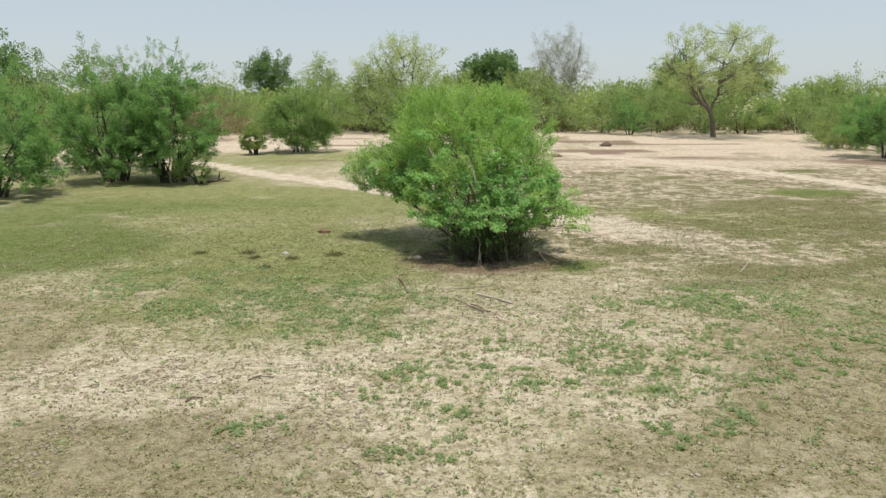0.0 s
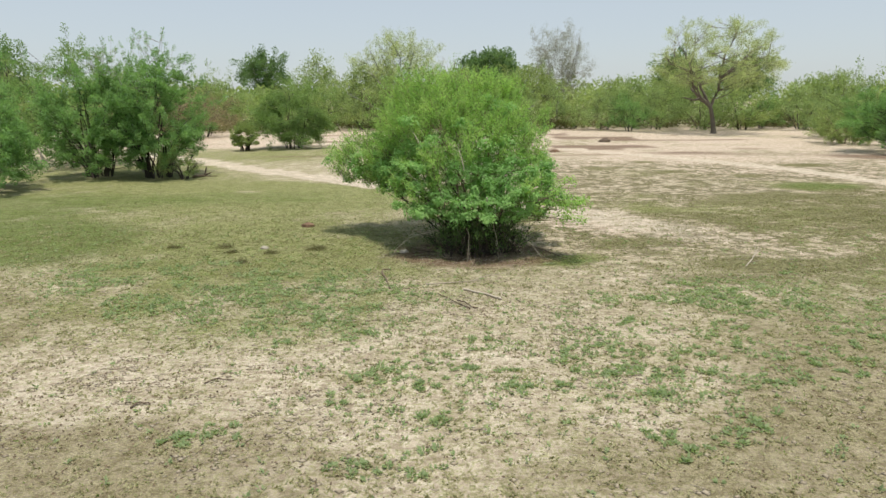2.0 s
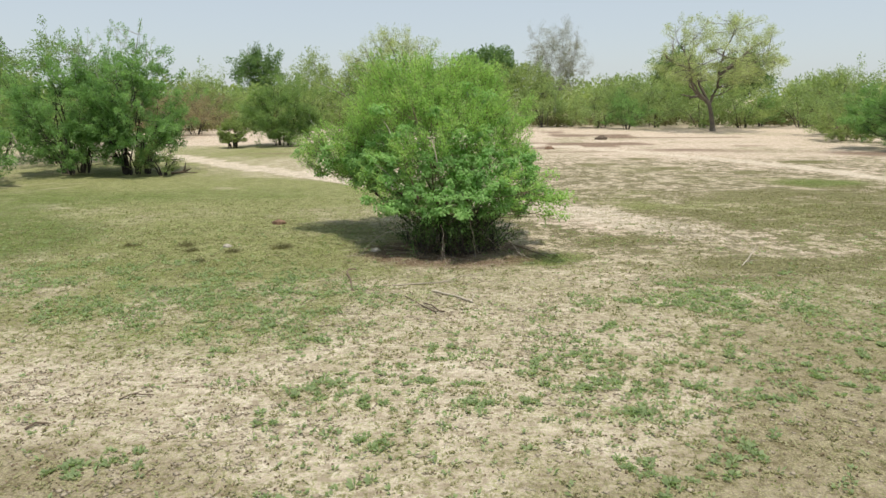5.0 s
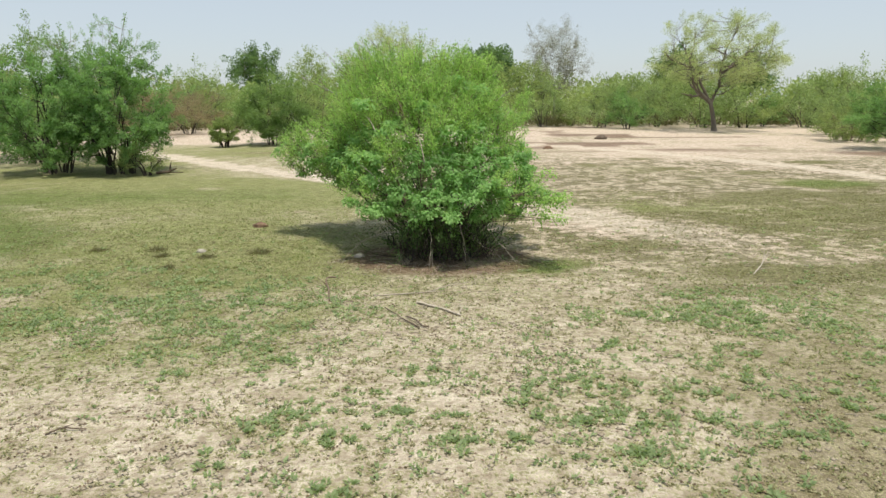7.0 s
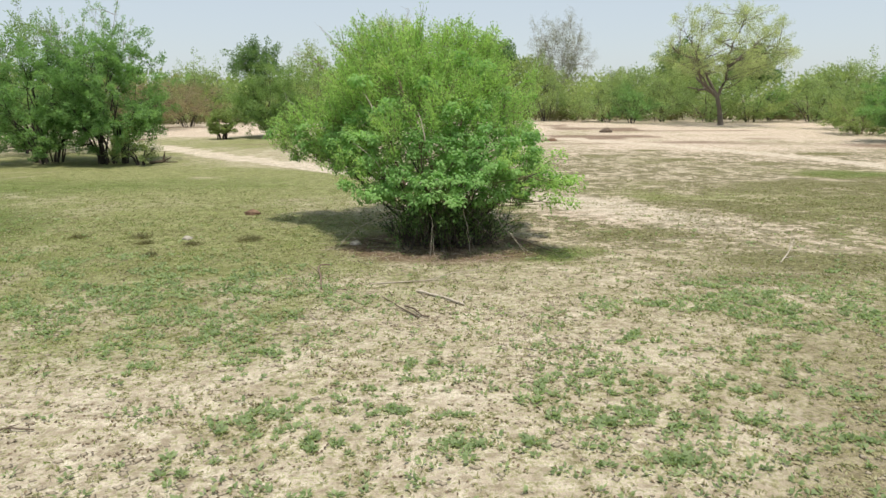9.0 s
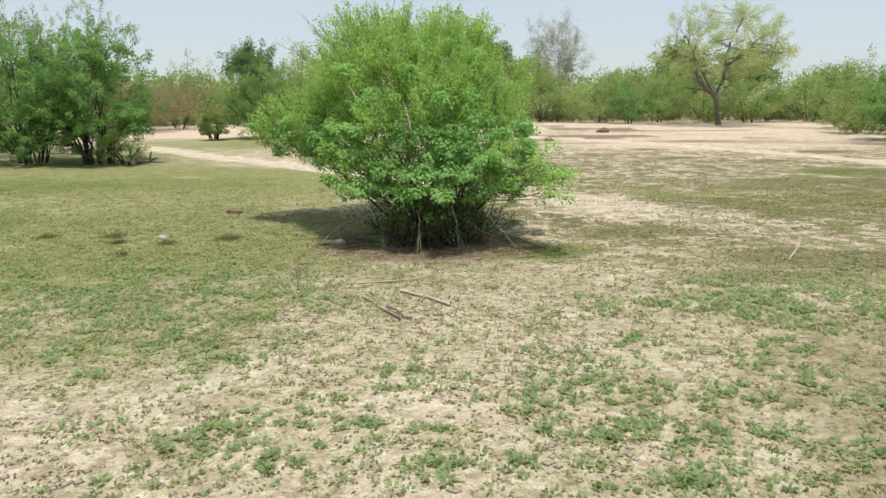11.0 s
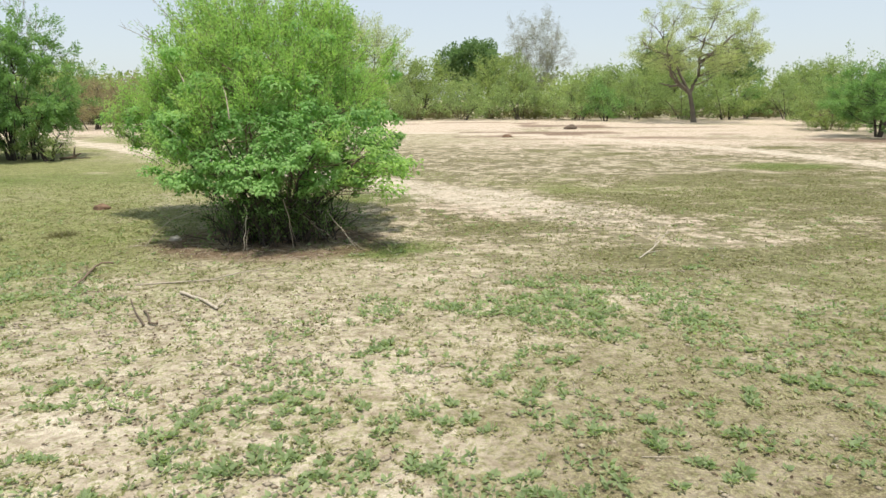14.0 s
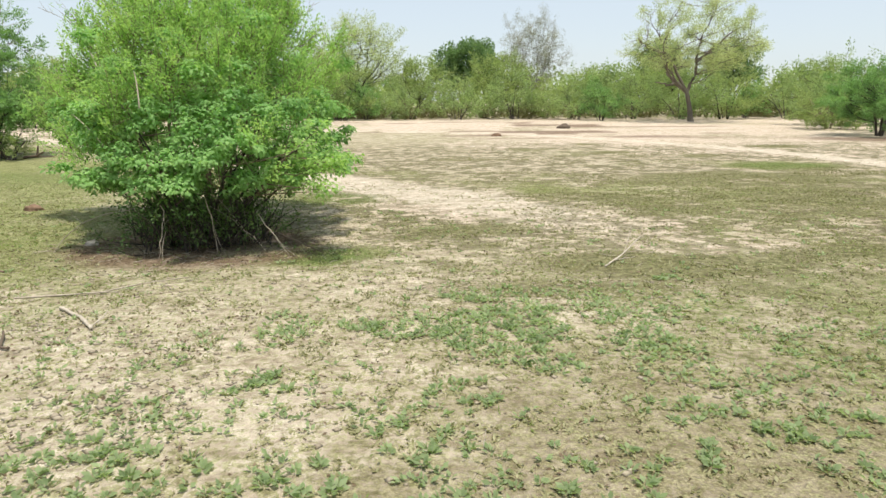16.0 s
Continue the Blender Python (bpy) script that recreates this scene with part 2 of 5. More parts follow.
def sward(x, y):
    """Low olive mats of grass on the worn plain, from 0 to 1."""
    w = vnoise(x * 0.6, y, 1.8, 211, 4) - 0.5
    v = (0.9 * blob(x, y, 16.6, 37.8, 3.4, 1.5) + 0.8 * blob(x, y, 22.5, 34.5, 6.5, 3.4) + 0.85 * blob(x, y, 25.5, 44, 8, 3.8) + 0.7 * blob(x, y, 30, 38, 8, 5) + 0.9 * blob(x, y, 16.2, 25.6, 4.2, 1.5)
         + 0.8 * blob(x, y, 23, 25.5, 5, 2.6) + 0.45 * blob(x, y, 15, 46.5, 5, 3) + 0.6 * blob(x, y, 33, 47, 8, 4) + 0.6 * blob(x, y, 11.5, 29.2, 4.0, 2.6) + 0.5 * blob(x, y, 14, 22.5, 5, 2.5)
         + 0.9 * blob(x, y, 17.6, 65.6, 2.8, 1.3) + 0.9 * blob(x, y, 22.9, 61.7, 2.4, 1.5) + 0.8 * blob(x, y, 25, 72, 3.6, 1.4) + 0.9 * blob(x, y, 30.3, 58.6, 3.0, 1.7) + 0.9 * blob(x, y, 40.3, 67.6, 3.2, 1.8) + 0.6 * blob(x, y, 12, 56, 5, 2))
    return np.clip(v * (0.85 + 2.2 * w), 0, 1)


# ---- mesh helpers ----
def mesh_of(name, verts, tris, quads=None, mats=()):
    """A mesh from arrays of corners, triangles and quads."""
    verts = np.asarray(verts, np.float32).reshape(-1, 3)
    tris = np.asarray(tris, np.int32).reshape(-1, 3)
    quads = np.asarray([] if quads is None else quads, np.int32).reshape(-1, 4)
    me = bpy.data.meshes.new(name)
    me.vertices.add(len(verts))
    me.vertices.foreach_set("co", verts.ravel())
    loops = np.concatenate([tris.ravel(), quads.ravel()])
    starts = np.concatenate([np.arange(len(tris)) * 3, len(tris) * 3 + np.arange(len(quads)) * 4])
    me.loops.add(len(loops))
    me.loops.foreach_set("vertex_index", loops)
    me.polygons.add(len(starts))
    me.polygons.foreach_set("loop_start", starts.astype(np.int32))
    me.update(calc_edges=True)
    me.validate()
    for m in mats:
        me.materials.append(m)
    return me


def smooth(me):
    me.polygons.foreach_set("use_smooth", np.ones(len(me.polygons), bool))
    return me


def part(name, me, parent, label=""):
    ob = new(name, me)
    ob.parent = parent
    return tagged(ob, label) if label else ob


def thing(name, x, y, label, category, group="", kind="", z=None):
    ob = new(name)
    ob.empty_display_size = 0.2
    ob.location = (x, y, float(ground_z(x, y)) if z is None else z)
    return tagged(ob, label, category, group, kind)


def tubes(lines, sides=5):
    """Tapered tubes along lines; each line is (points, radii)."""
    V, Q, T, base = [], [], [], 0
    ang = np.arange(sides) * 2 * math.pi / sides
    for pts, rad in lines:
        pts, rad = np.asarray(pts, float), np.asarray(rad, float)
        k = len(pts)
        tan = np.gradient(pts, axis=0)
        tan /= np.linalg.norm(tan, axis=1, keepdims=True) + 1e-9
        ref = np.where(np.abs(tan[:, 2:3]) < 0.9, np.array([[0, 0, 1.0]]), np.array([[1.0, 0, 0]]))
        u = np.cross(tan, ref)
        u /= np.linalg.norm(u, axis=1, keepdims=True) + 1e-9
        v = np.cross(tan, u)
        ring = pts[:, None] + rad[:, None, None] * (np.cos(ang)[None, :, None] * u[:, None] + np.sin(ang)[None, :, None] * v[:, None])
        V.append(ring.reshape(-1, 3))
        i = np.arange(k - 1)[:, None] * sides
        j, j2 = np.arange(sides)[None], (np.arange(sides) + 1)[None] % sides
        Q.append(np.stack([base + i + j, base + i + j2, base + i + sides + j2, base + i + sides + j], -1).reshape(-1, 4))
        for first in (base, base + (k - 1) * sides):
            T.append(np.array([[first, first + a, first + a + 1] for a in range(1, sides - 1)]))
        base += k * sides
    return np.concatenate(V), np.concatenate(T), np.concatenate(Q)


def unit(a):
    return a / (np.linalg.norm(a, axis=-1, keepdims=True) + 1e-9)


def leaves(rng, at, way, length, width, fold=0.25):
    """Pointed leaves, two faces each, folded along the rib."""
    n = len(at)
    L = length * rng.uniform(0.65, 1.25, (n, 1))
    W = width * rng.uniform(0.7, 1.2, (n, 1))
    way = unit(way)
    side = unit(np.cross(way, rng.normal(size=(n, 3)) * 0.55 + np.array([0, 0, 1.0])))
    up = np.cross(side, way)
    mid = at + way * L * 0.48
    V = np.stack([at, mid + side * W * 0.5 + up * W * fold, at + way * L, mid - side * W * 0.5 + up * W * fold], 1).reshape(-1, 3)
    b = np.arange(n)[:, None] * 4
    return V, np.concatenate([b + [[0, 1, 2]], b + [[0, 2, 3]]])


def bow(a, c, b, k):
    """Points on a bent line from a over c to b."""
    t = np.linspace(0, 1, k)[:, None]
    return (1 - t) ** 2 * a + 2 * t * (1 - t) * c + t * t * b


def envelope(rng, n, R, up, down, zc, lumps, seed, low=0.55, floor=0.5, box=2.5):
    """Places in a lumpy crown, most of them near its skin."""
    d = unit(rng.normal(size=(n * 3, 3)))
    flat = np.hypot(d[:, 0], d[:, 1])
    d = d / ((flat ** box + np.abs(d[:, 2]) ** box) ** (1 / box))[:, None]
    r = rng.uniform(low ** 2, 1, n * 3) ** 0.5
    ph = np.random.RandomState(seed).uniform(0, 6.28, 6)
    az, el = np.arctan2(d[:, 1], d[:, 0]), d[:, 2]
    lump = 1 + lumps * (0.5 * np.sin(3 * az + ph[0] + 2 * el) + 0.35 * np.sin(5 * az + ph[1] - 3 * el) + 0.4 * np.sin(7 * el + 2 * az + ph[2]) + 0.3 * np.sin(9 * az + ph[3] + 5 * el))
    r = r * lump
    p = np.stack([d[:, 0] * R * r, d[:, 1] * R * r, zc + d[:, 2] * np.where(d[:, 2] > 0, up, down) * r], 1)
    return p[p[:, 2] > floor][:n]


def sprays(rng, tips, roots, per, reach, leaf_len, leaf_wid, droop=0.1):
    """Leaves round the outer ends of twigs."""
    n = len(tips)
    axis = unit(tips - roots)
    a = np.repeat(axis, per, 0)
    along = rng.uniform(-0.75, 0.35, (n * per, 1)) * reach
    off = unit(rng.normal(size=(n * per, 3)))
    rad = reach * 0.36 * rng.uniform(0.1, 1, (n * per, 1)) ** 0.6
    at = np.repeat(tips, per, 0) + a * along + off * rad
    way = off + 0.6 * a + np.array([0, 0, -droop])
    return leaves(rng, at, way, leaf_len, leaf_wid)


def skeleton(rng, stems, base_r, ends, fork_z, r0, r1, bend=0.5, k=9):
    """Stems from the ground (or a fork) to their ends, bowed outwards."""
    lines = []
    for i in range(stems):
        e = ends[i % len(ends)]
        a = rng.uniform(0, 6.28)
        flat = math.atan2(e[1], e[0]) + rng.normal() * 0.4
        b = np.array([math.cos(flat) * base_r * rng.uniform(0.2, 1), math.sin(flat) * base_r * rng.uniform(0.2, 1), fork_z])
        c = b + (e - b) * np.array([bend * 0.45, bend * 0.45, 0.62]) + rng.normal(size=3) * 0.06 * np.linalg.norm(e - b)
        pts = bow(b, c, e, k)
        pts[1:-1] += rng.normal(size=(k - 2, 3)) * 0.012 * np.linalg.norm(e - b)
        t = np.linspace(0, 1, k)
        lines.append((pts, r0 * rng.uniform(0.7, 1.15) * (1 - t) + r1 * t))
    return lines


def branch_to(rng, lines, targets, r0, r1, k=5):
    """A twig from one of the nearest fitting stem places to each target."""
    S = np.concatenate([p[1:-1] for p, _ in lines])
    R = np.concatenate([r[1:-1] for _, r in lines])
    out, roots = [], []
    for q in targets:
        d = np.linalg.norm(S - q, axis=1) + 0.8 * np.maximum(S[:, 2] - q[2], 0)
        near = np.argsort(d)[:6]
        i = int(near[rng.randint(len(near))])
        s = S[i]
        c = s + (q - s) * np.array([0.55, 0.55, 0.35]) + rng.normal(size=3) * 0.1 * np.linalg.norm(q - s)
        pts = bow(s, c, q, k)
        out.append((pts, np.linspace(min(r0, R[i] * 0.75), r1, k)))
        roots.append(pts[-2])
    return out, np.array(roots)


def tube_mesh(name, lines, sides, material):
    V, T, Q = tubes(lines, sides)
    return smooth(mesh_of(name, V, T, Q, (material,)))


# ---- ground: one sheet to the horizon ----
def spread_axis(lo, hi, fine, far_lo, far_hi, grow=1.09):
    inner = list(np.arange(lo, hi, fine))
    s, v, right = fine, hi, []
    while v < far_hi:
        right.append(v)
        s *= grow
        v += s
    s, v, left = fine, lo - fine, []
    while v > far_lo:
        left.append(v)
        s *= grow
        v -= s
    return np.array([far_lo] + left[::-1] + inner + right + [far_hi])


def build_ground():
    xs, ys = spread_axis(-20, 26, 0.36, -2500, 2500, 1.08), spread_axis(7, 40, 0.36, -1500, 3500, 1.06)
    X, Y = np.meshgrid(xs, ys)
    x, y = X.ravel(), Y.ravel()
    near = 1 - step(150, 400, np.hypot(x, y - 60))
    z = ground_z(x, y) * near
    sand, green, bare, mat, track = cover(x, y)
    t2 = np.minimum(near_line(x, y, TRACK_RIGHT), near_line(x, y, TRACK_LEFT) + 3 * (y < 40))
    z = z - 0.06 * (1 - step(0.5, 2.2, t2)) * near
    nx, ny = len(xs), len(ys)
    patchy = np.clip(step(22, 31, y) * step(1, 9, x + 0.2 * (y - 30)) * (1 - 0.8 * step(62, 82, y)) * (1 - step(140, 160, y)) * 0.75 + 0.3 * step(14, 24, y), 0, 1)
    brown = np.clip(0.8 * blob(x, y, 14.5, 13.5, 7.5, 6.5) + 0.7 * blob(x, y, 12, 9.5, 5, 3) + 0.95 * blob(x, y, -6.5, 9.0, 7, 2.8) + 0.8 * blob(x, y, 23, 22, 8, 8) + 0.9 * blob(x, y, 30, 36, 12, 10) + 0.5 * blob(x, y, 5.5, 9.0, 4, 2.2) + 0.7 * blob(x, y, -16, 18, 7, 5), 0, 1) * (0.6 + 0.8 * vnoise(x, y, 3.0, 95, 3))
    lush = np.clip(0.8 * blob(x, y, 32.5, 51, 4.6, 3.2) + 1.1 * blob(x, y, -22, 30, 8, 7) + 0.7 * blob(x, y, -30, 42, 12, 9) + 0.5 * blob(x, y, -14, 46, 9, 5) + 1.0 * blob(x, y, 6.8, 26.3, 2.0, 1.2) + 0.7 * blob(x, y, 5.4, 37.5, 3.2, 2.6) + 0.4 * blob(x, y, 19, 22, 8, 6), 0, 1)
    i = (np.arange(ny - 1)[:, None] * nx + np.arange(nx - 1)[None]).ravel()
    me = mesh_of("ground", np.stack([x, y, z], 1), [], np.stack([i, i + 1, i + nx + 1, i + nx], 1), (ground_material(),))
    for name, v in (("sand", sand), ("green", green), ("bare", bare), ("leafmat_shade", mat), ("track", track), ("patchy", patchy), ("lush", lush), ("brown", brown), ("sward", sward(x, y))):
        me.attributes.new(name, "FLOAT", "POINT").data.foreach_set("value", np.asarray(v, np.float32))
    smooth(me)
    tagged(new("ground", me), "dry savannah ground of pale soil, short grass and sandy tracks", "ground", kind="structure")


def ground_material():
    m, n, l, p = shader("savannah_ground")
    tc = n.new("ShaderNodeTexCoord")
    co = tc.outputs["Object"]

    def share(name):
        a = n.new("ShaderNodeAttribute")
        a.attribute_name = name
        return a.outputs["Fac"]

    def sharpen(v, lo, hi):
        r = n.new("ShaderNodeMapRange")
        r.interpolation_type = "SMOOTHSTEP"
        r.inputs[1].default_value, r.inputs[2].default_value = lo, hi
        l.new(v, r.inputs[0])
        return r.outputs[0]

    def math_node(op, a, b):
        x = n.new("ShaderNodeMath")
        x.operation = op
        for s, v in zip(x.inputs, (a, b)):
            if hasattr(v, "is_output"):
                l.new(v, s)
            else:
                s.default_value = v
        return x.outputs[0]

    fine, mid, broad = noise_tex(n, l, co, 22, 5, 0.65), noise_tex(n, l, co, 5.5, 5, 0.65), noise_tex(n, l, co, 0.5, 5, 0.6)
    clod = noise_tex(n, l, co, 11, 4, 0.6)
    tiny = noise_tex(n, l, co, 70, 3, 0.6)
    soil = ramp(n, [(0.42, (0.47, 0.40, 0.31)), (0.5, (0.575, 0.505, 0.40)), (0.58, (0.67, 0.60, 0.495))])
    l.new(mid, soil.inputs[0])
    thatch = ramp(n, [(0.40, (0.17, 0.16, 0.08)), (0.51, (0.33, 0.31, 0.17)), (0.62, (0.50, 0.47, 0.30))])
    l.new(fine, thatch.inputs[0])
    grass = ramp(n, [(0.35, (0.10, 0.125, 0.036)), (0.5, (0.21, 0.235, 0.08)), (0.66, (0.36, 0.37, 0.17))])
    l.new(fine, grass.inputs[0])
    sandc = ramp(n, [(0.32, (0.38, 0.305, 0.235)), (0.5, (0.58, 0.485, 0.395)), (0.68, (0.68, 0.595, 0.50))])
    l.new(noise_tex(n, l, co, 1.6, 6, 0.7), sandc.inputs[0])
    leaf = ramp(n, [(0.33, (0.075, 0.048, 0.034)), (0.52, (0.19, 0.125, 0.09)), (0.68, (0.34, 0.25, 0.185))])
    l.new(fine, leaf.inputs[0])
    # thatch of dead grass in tufts over the soil, thinner where the soil is bare
    tuft = math_node("ADD", mid, math_node("MULTIPLY", math_node("SUBTRACT", fine, 0.5), 0.8))
    tuft = math_node("ADD", tuft, math_node("MULTIPLY", math_node("SUBTRACT", broad, 0.5), 0.7))
    tuft = math_node("SUBTRACT", tuft, math_node("MULTIPLY", share("bare"), 0.11))
    tuft = math_node("ADD", tuft, math_node("MULTIPLY", math_node("SUBTRACT", clod, 0.5), 1.1))
    tuft = math_node("ADD", tuft, math_node("MULTIPLY", share("brown"), 0.16))
    col = mix(n, l, "MIX", math_node("MULTIPLY", sharpen(tuft, 0.50, 0.58), 0.9), soil.outputs[0], thatch.outputs[0])
    # mats of dry brown grass
    dry = ramp(n, [(0.38, (0.14, 0.12, 0.07)), (0.5, (0.25, 0.215, 0.13)), (0.62, (0.40, 0.355, 0.23))])
    l.new(fine, dry.inputs[0])
    d = math_node("ADD", share("brown"), math_node("MULTIPLY", math_node("SUBTRACT", math_node("ADD", mid, broad), 1.0), 1.0))
    col = mix(n, l, "MIX", math_node("MULTIPLY", sharpen(d, 0.2, 0.85), 0.7), col, dry.outputs[0])
    # further off: worn pale soil between low dark mats of grass
    patch = math_node("ADD", noise_tex(n, l, co, 1.6, 8, 0.75, (0.8, 1, 1)), math_node("MULTIPLY", math_node("SUBTRACT", broad, 0.5), 0.5))
    mats = sharpen(patch, 0.45, 0.52)
    worn = ramp(n, [(0.38, (0.40, 0.33, 0.25)), (0.6, (0.60, 0.52, 0.41))])
    l.new(clod, worn.inputs[0])
    sward = ramp(n, [(0.35, (0.075, 0.07, 0.035)), (0.65, (0.20, 0.18, 0.095))])
    l.new(clod, sward.inputs[0])
    col = mix(n, l, "MIX", math_node("MULTIPLY", share("patchy"), 0.8), col, mix(n, l, "MIX", mats, worn.outputs[0], sward.outputs[0]))
    g = math_node("ADD", math_node("ADD", share("green"), 0.1), math_node("MULTIPLY", math_node("SUBTRACT", math_node("ADD", mid, clod), 1.0), 1.1))
    col = mix(n, l, "MIX", math_node("MULTIPLY", sharpen(g, 0.12, 0.75), 0.85), col, grass.outputs[0])
    lushc = ramp(n, [(0.35, (0.06, 0.095, 0.022)), (0.52, (0.125, 0.175, 0.046)), (0.66, (0.22, 0.26, 0.085))])
    l.new(fine, lushc.inputs[0])
    u = math_node("ADD", share("lush"), math_node("MULTIPLY", math_node("SUBTRACT", math_node("ADD", mid, broad), 1.0), 0.8))
    col = mix(n, l, "MIX", math_node("MULTIPLY", sharpen(u, 0.2, 0.9), 0.8), col, lushc.outputs[0])
    low = ramp(n, [(0.38, (0.10, 0.105, 0.042)), (0.52, (0.185, 0.18, 0.082)), (0.66, (0.30, 0.285, 0.15))])
    l.new(mid, low.inputs[0])
    mown = math_node("ADD", share("sward"), math_node("MULTIPLY", math_node("SUBTRACT", math_node("ADD", clod, mid), 1.0), 0.9))
    mown = math_node("MULTIPLY", sharpen(mown, 0.30, 0.50), 0.85)
    s = math_node("ADD", math_node("SUBTRACT", share("sand"), math_node("MULTIPLY", math_node("MULTIPLY", mats, share("patchy")), 0.5)), math_node("MULTIPLY", math_node("SUBTRACT", noise_tex(n, l, co, 1.1, 6, 0.7), 0.5), 0.9))
    col = mix(n, l, "MIX", sharpen(s, 0.25, 0.8), col, sandc.outputs[0])
    col = mix(n, l, "MIX", mown, col, low.outputs[0])
    trackc = ramp(n, [(0.3, (0.50, 0.43, 0.34)), (0.6, (0.64, 0.57, 0.47))])
    l.new(noise_tex(n, l, co, 2.5, 5, 0.7), trackc.inputs[0])
    k = math_node("ADD", share("track"), math_node("MULTIPLY", math_node("SUBTRACT", mid, 0.5), 0.5))
    col = mix(n, l, "MIX", math_node("MULTIPLY", sharpen(k, 0.25, 0.8), 0.9), col, trackc.outputs[0])
    q = math_node("ADD", share("leafmat_shade"), math_node("MULTIPLY", math_node("SUBTRACT", mid, 0.5), 0.8))
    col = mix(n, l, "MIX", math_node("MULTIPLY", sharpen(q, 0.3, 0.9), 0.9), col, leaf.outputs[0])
    # crumbs and hollows of the worn ground, two sizes
    crumb = ramp(n, [(0.42, (0.70, 0.68, 0.62)), (0.49, (0.98, 0.98, 0.96)), (0.57, (1.12, 1.115, 1.11))])
    l.new(noise_tex(n, l, co, 4.2, 6, 0.72, (0.75, 1, 1)), crumb.inputs[0])
    col = mix(n, l, "MULTIPLY", 0.85, col, crumb.outputs[0])
    drift = ramp(n, [(0.38, (0.84, 0.82, 0.77)), (0.6, (1.1, 1.1, 1.1))])
    l.new(noise_tex(n, l, co, 1.3, 5, 0.65, (0.7, 1, 1)), drift.inputs[0])
    col = mix(n, l, "MULTIPLY", 0.9, col, drift.outputs[0])
    # dark flecks of litter
    fleck = sharpen(math_node("ADD", tiny, math_node("MULTIPLY", fine, 0.5)), 0.89, 1.0)
    col = mix(n, l, "MULTIPLY", math_node("MULTIPLY", fleck, 0.8), col, (0.35, 0.3, 0.24))
    l.new(col, p.inputs["Base Color"])
    p.inputs["Roughness"].default_value = 0.95
    p.inputs["Specular IOR Level"].default_value = 0.15
    b = n.new("ShaderNodeBump")
    b.inputs["Strength"].default_value, b.inputs["Distance"].default_value = 0.9, 0.05
    l.new(math_node("ADD", math_node("ADD", fine, clod), mid), b.inputs["Height"])
    l.new(b.outputs[0], p.inputs["Normal"])
    return m


build_ground()


# ---- the great bush ----
def ovate(rng, at, way, face, length, width):
    """Rounded leaves with a given upper face, four faces each."""
    n = len(at)
    L, W = length * rng.uniform(0.6, 1.3, (n, 1)), width * rng.uniform(0.7, 1.2, (n, 1))
    face = unit(face)
    way = unit(way - face * np.sum(way * face, 1, keepdims=True))
    side = np.cross(way, face)
    lift = face * W * 0.16
    V = np.stack([at, at + way * L * 0.34 + side * W * 0.5 + lift, at + way * L * 0.72 + side * W * 0.38 + lift * 0.6,
                  at + way * L - lift, at + way * L * 0.72 - side * W * 0.38 + lift * 0.6, at + way * L * 0.34 - side * W * 0.5 + lift], 1).reshape(-1, 3)
    b = np.arange(n)[:, None] * 6
    return V, np.concatenate([b + [[0, 1, 5]], b + [[1, 2, 4]], b + [[1, 4, 5]], b + [[2, 3, 4]]])


def spaced(rng, pts, gap):
    """Those of the places that keep a gap from one another."""
    kept = np.zeros((0, 3))
    for p in pts:
        if len(kept) == 0 or np.min(np.sum((kept - p) ** 2, 1)) > (gap * rng.uniform(0.8, 1.25)) ** 2:
            kept = np.vstack([kept, p])
    return kept


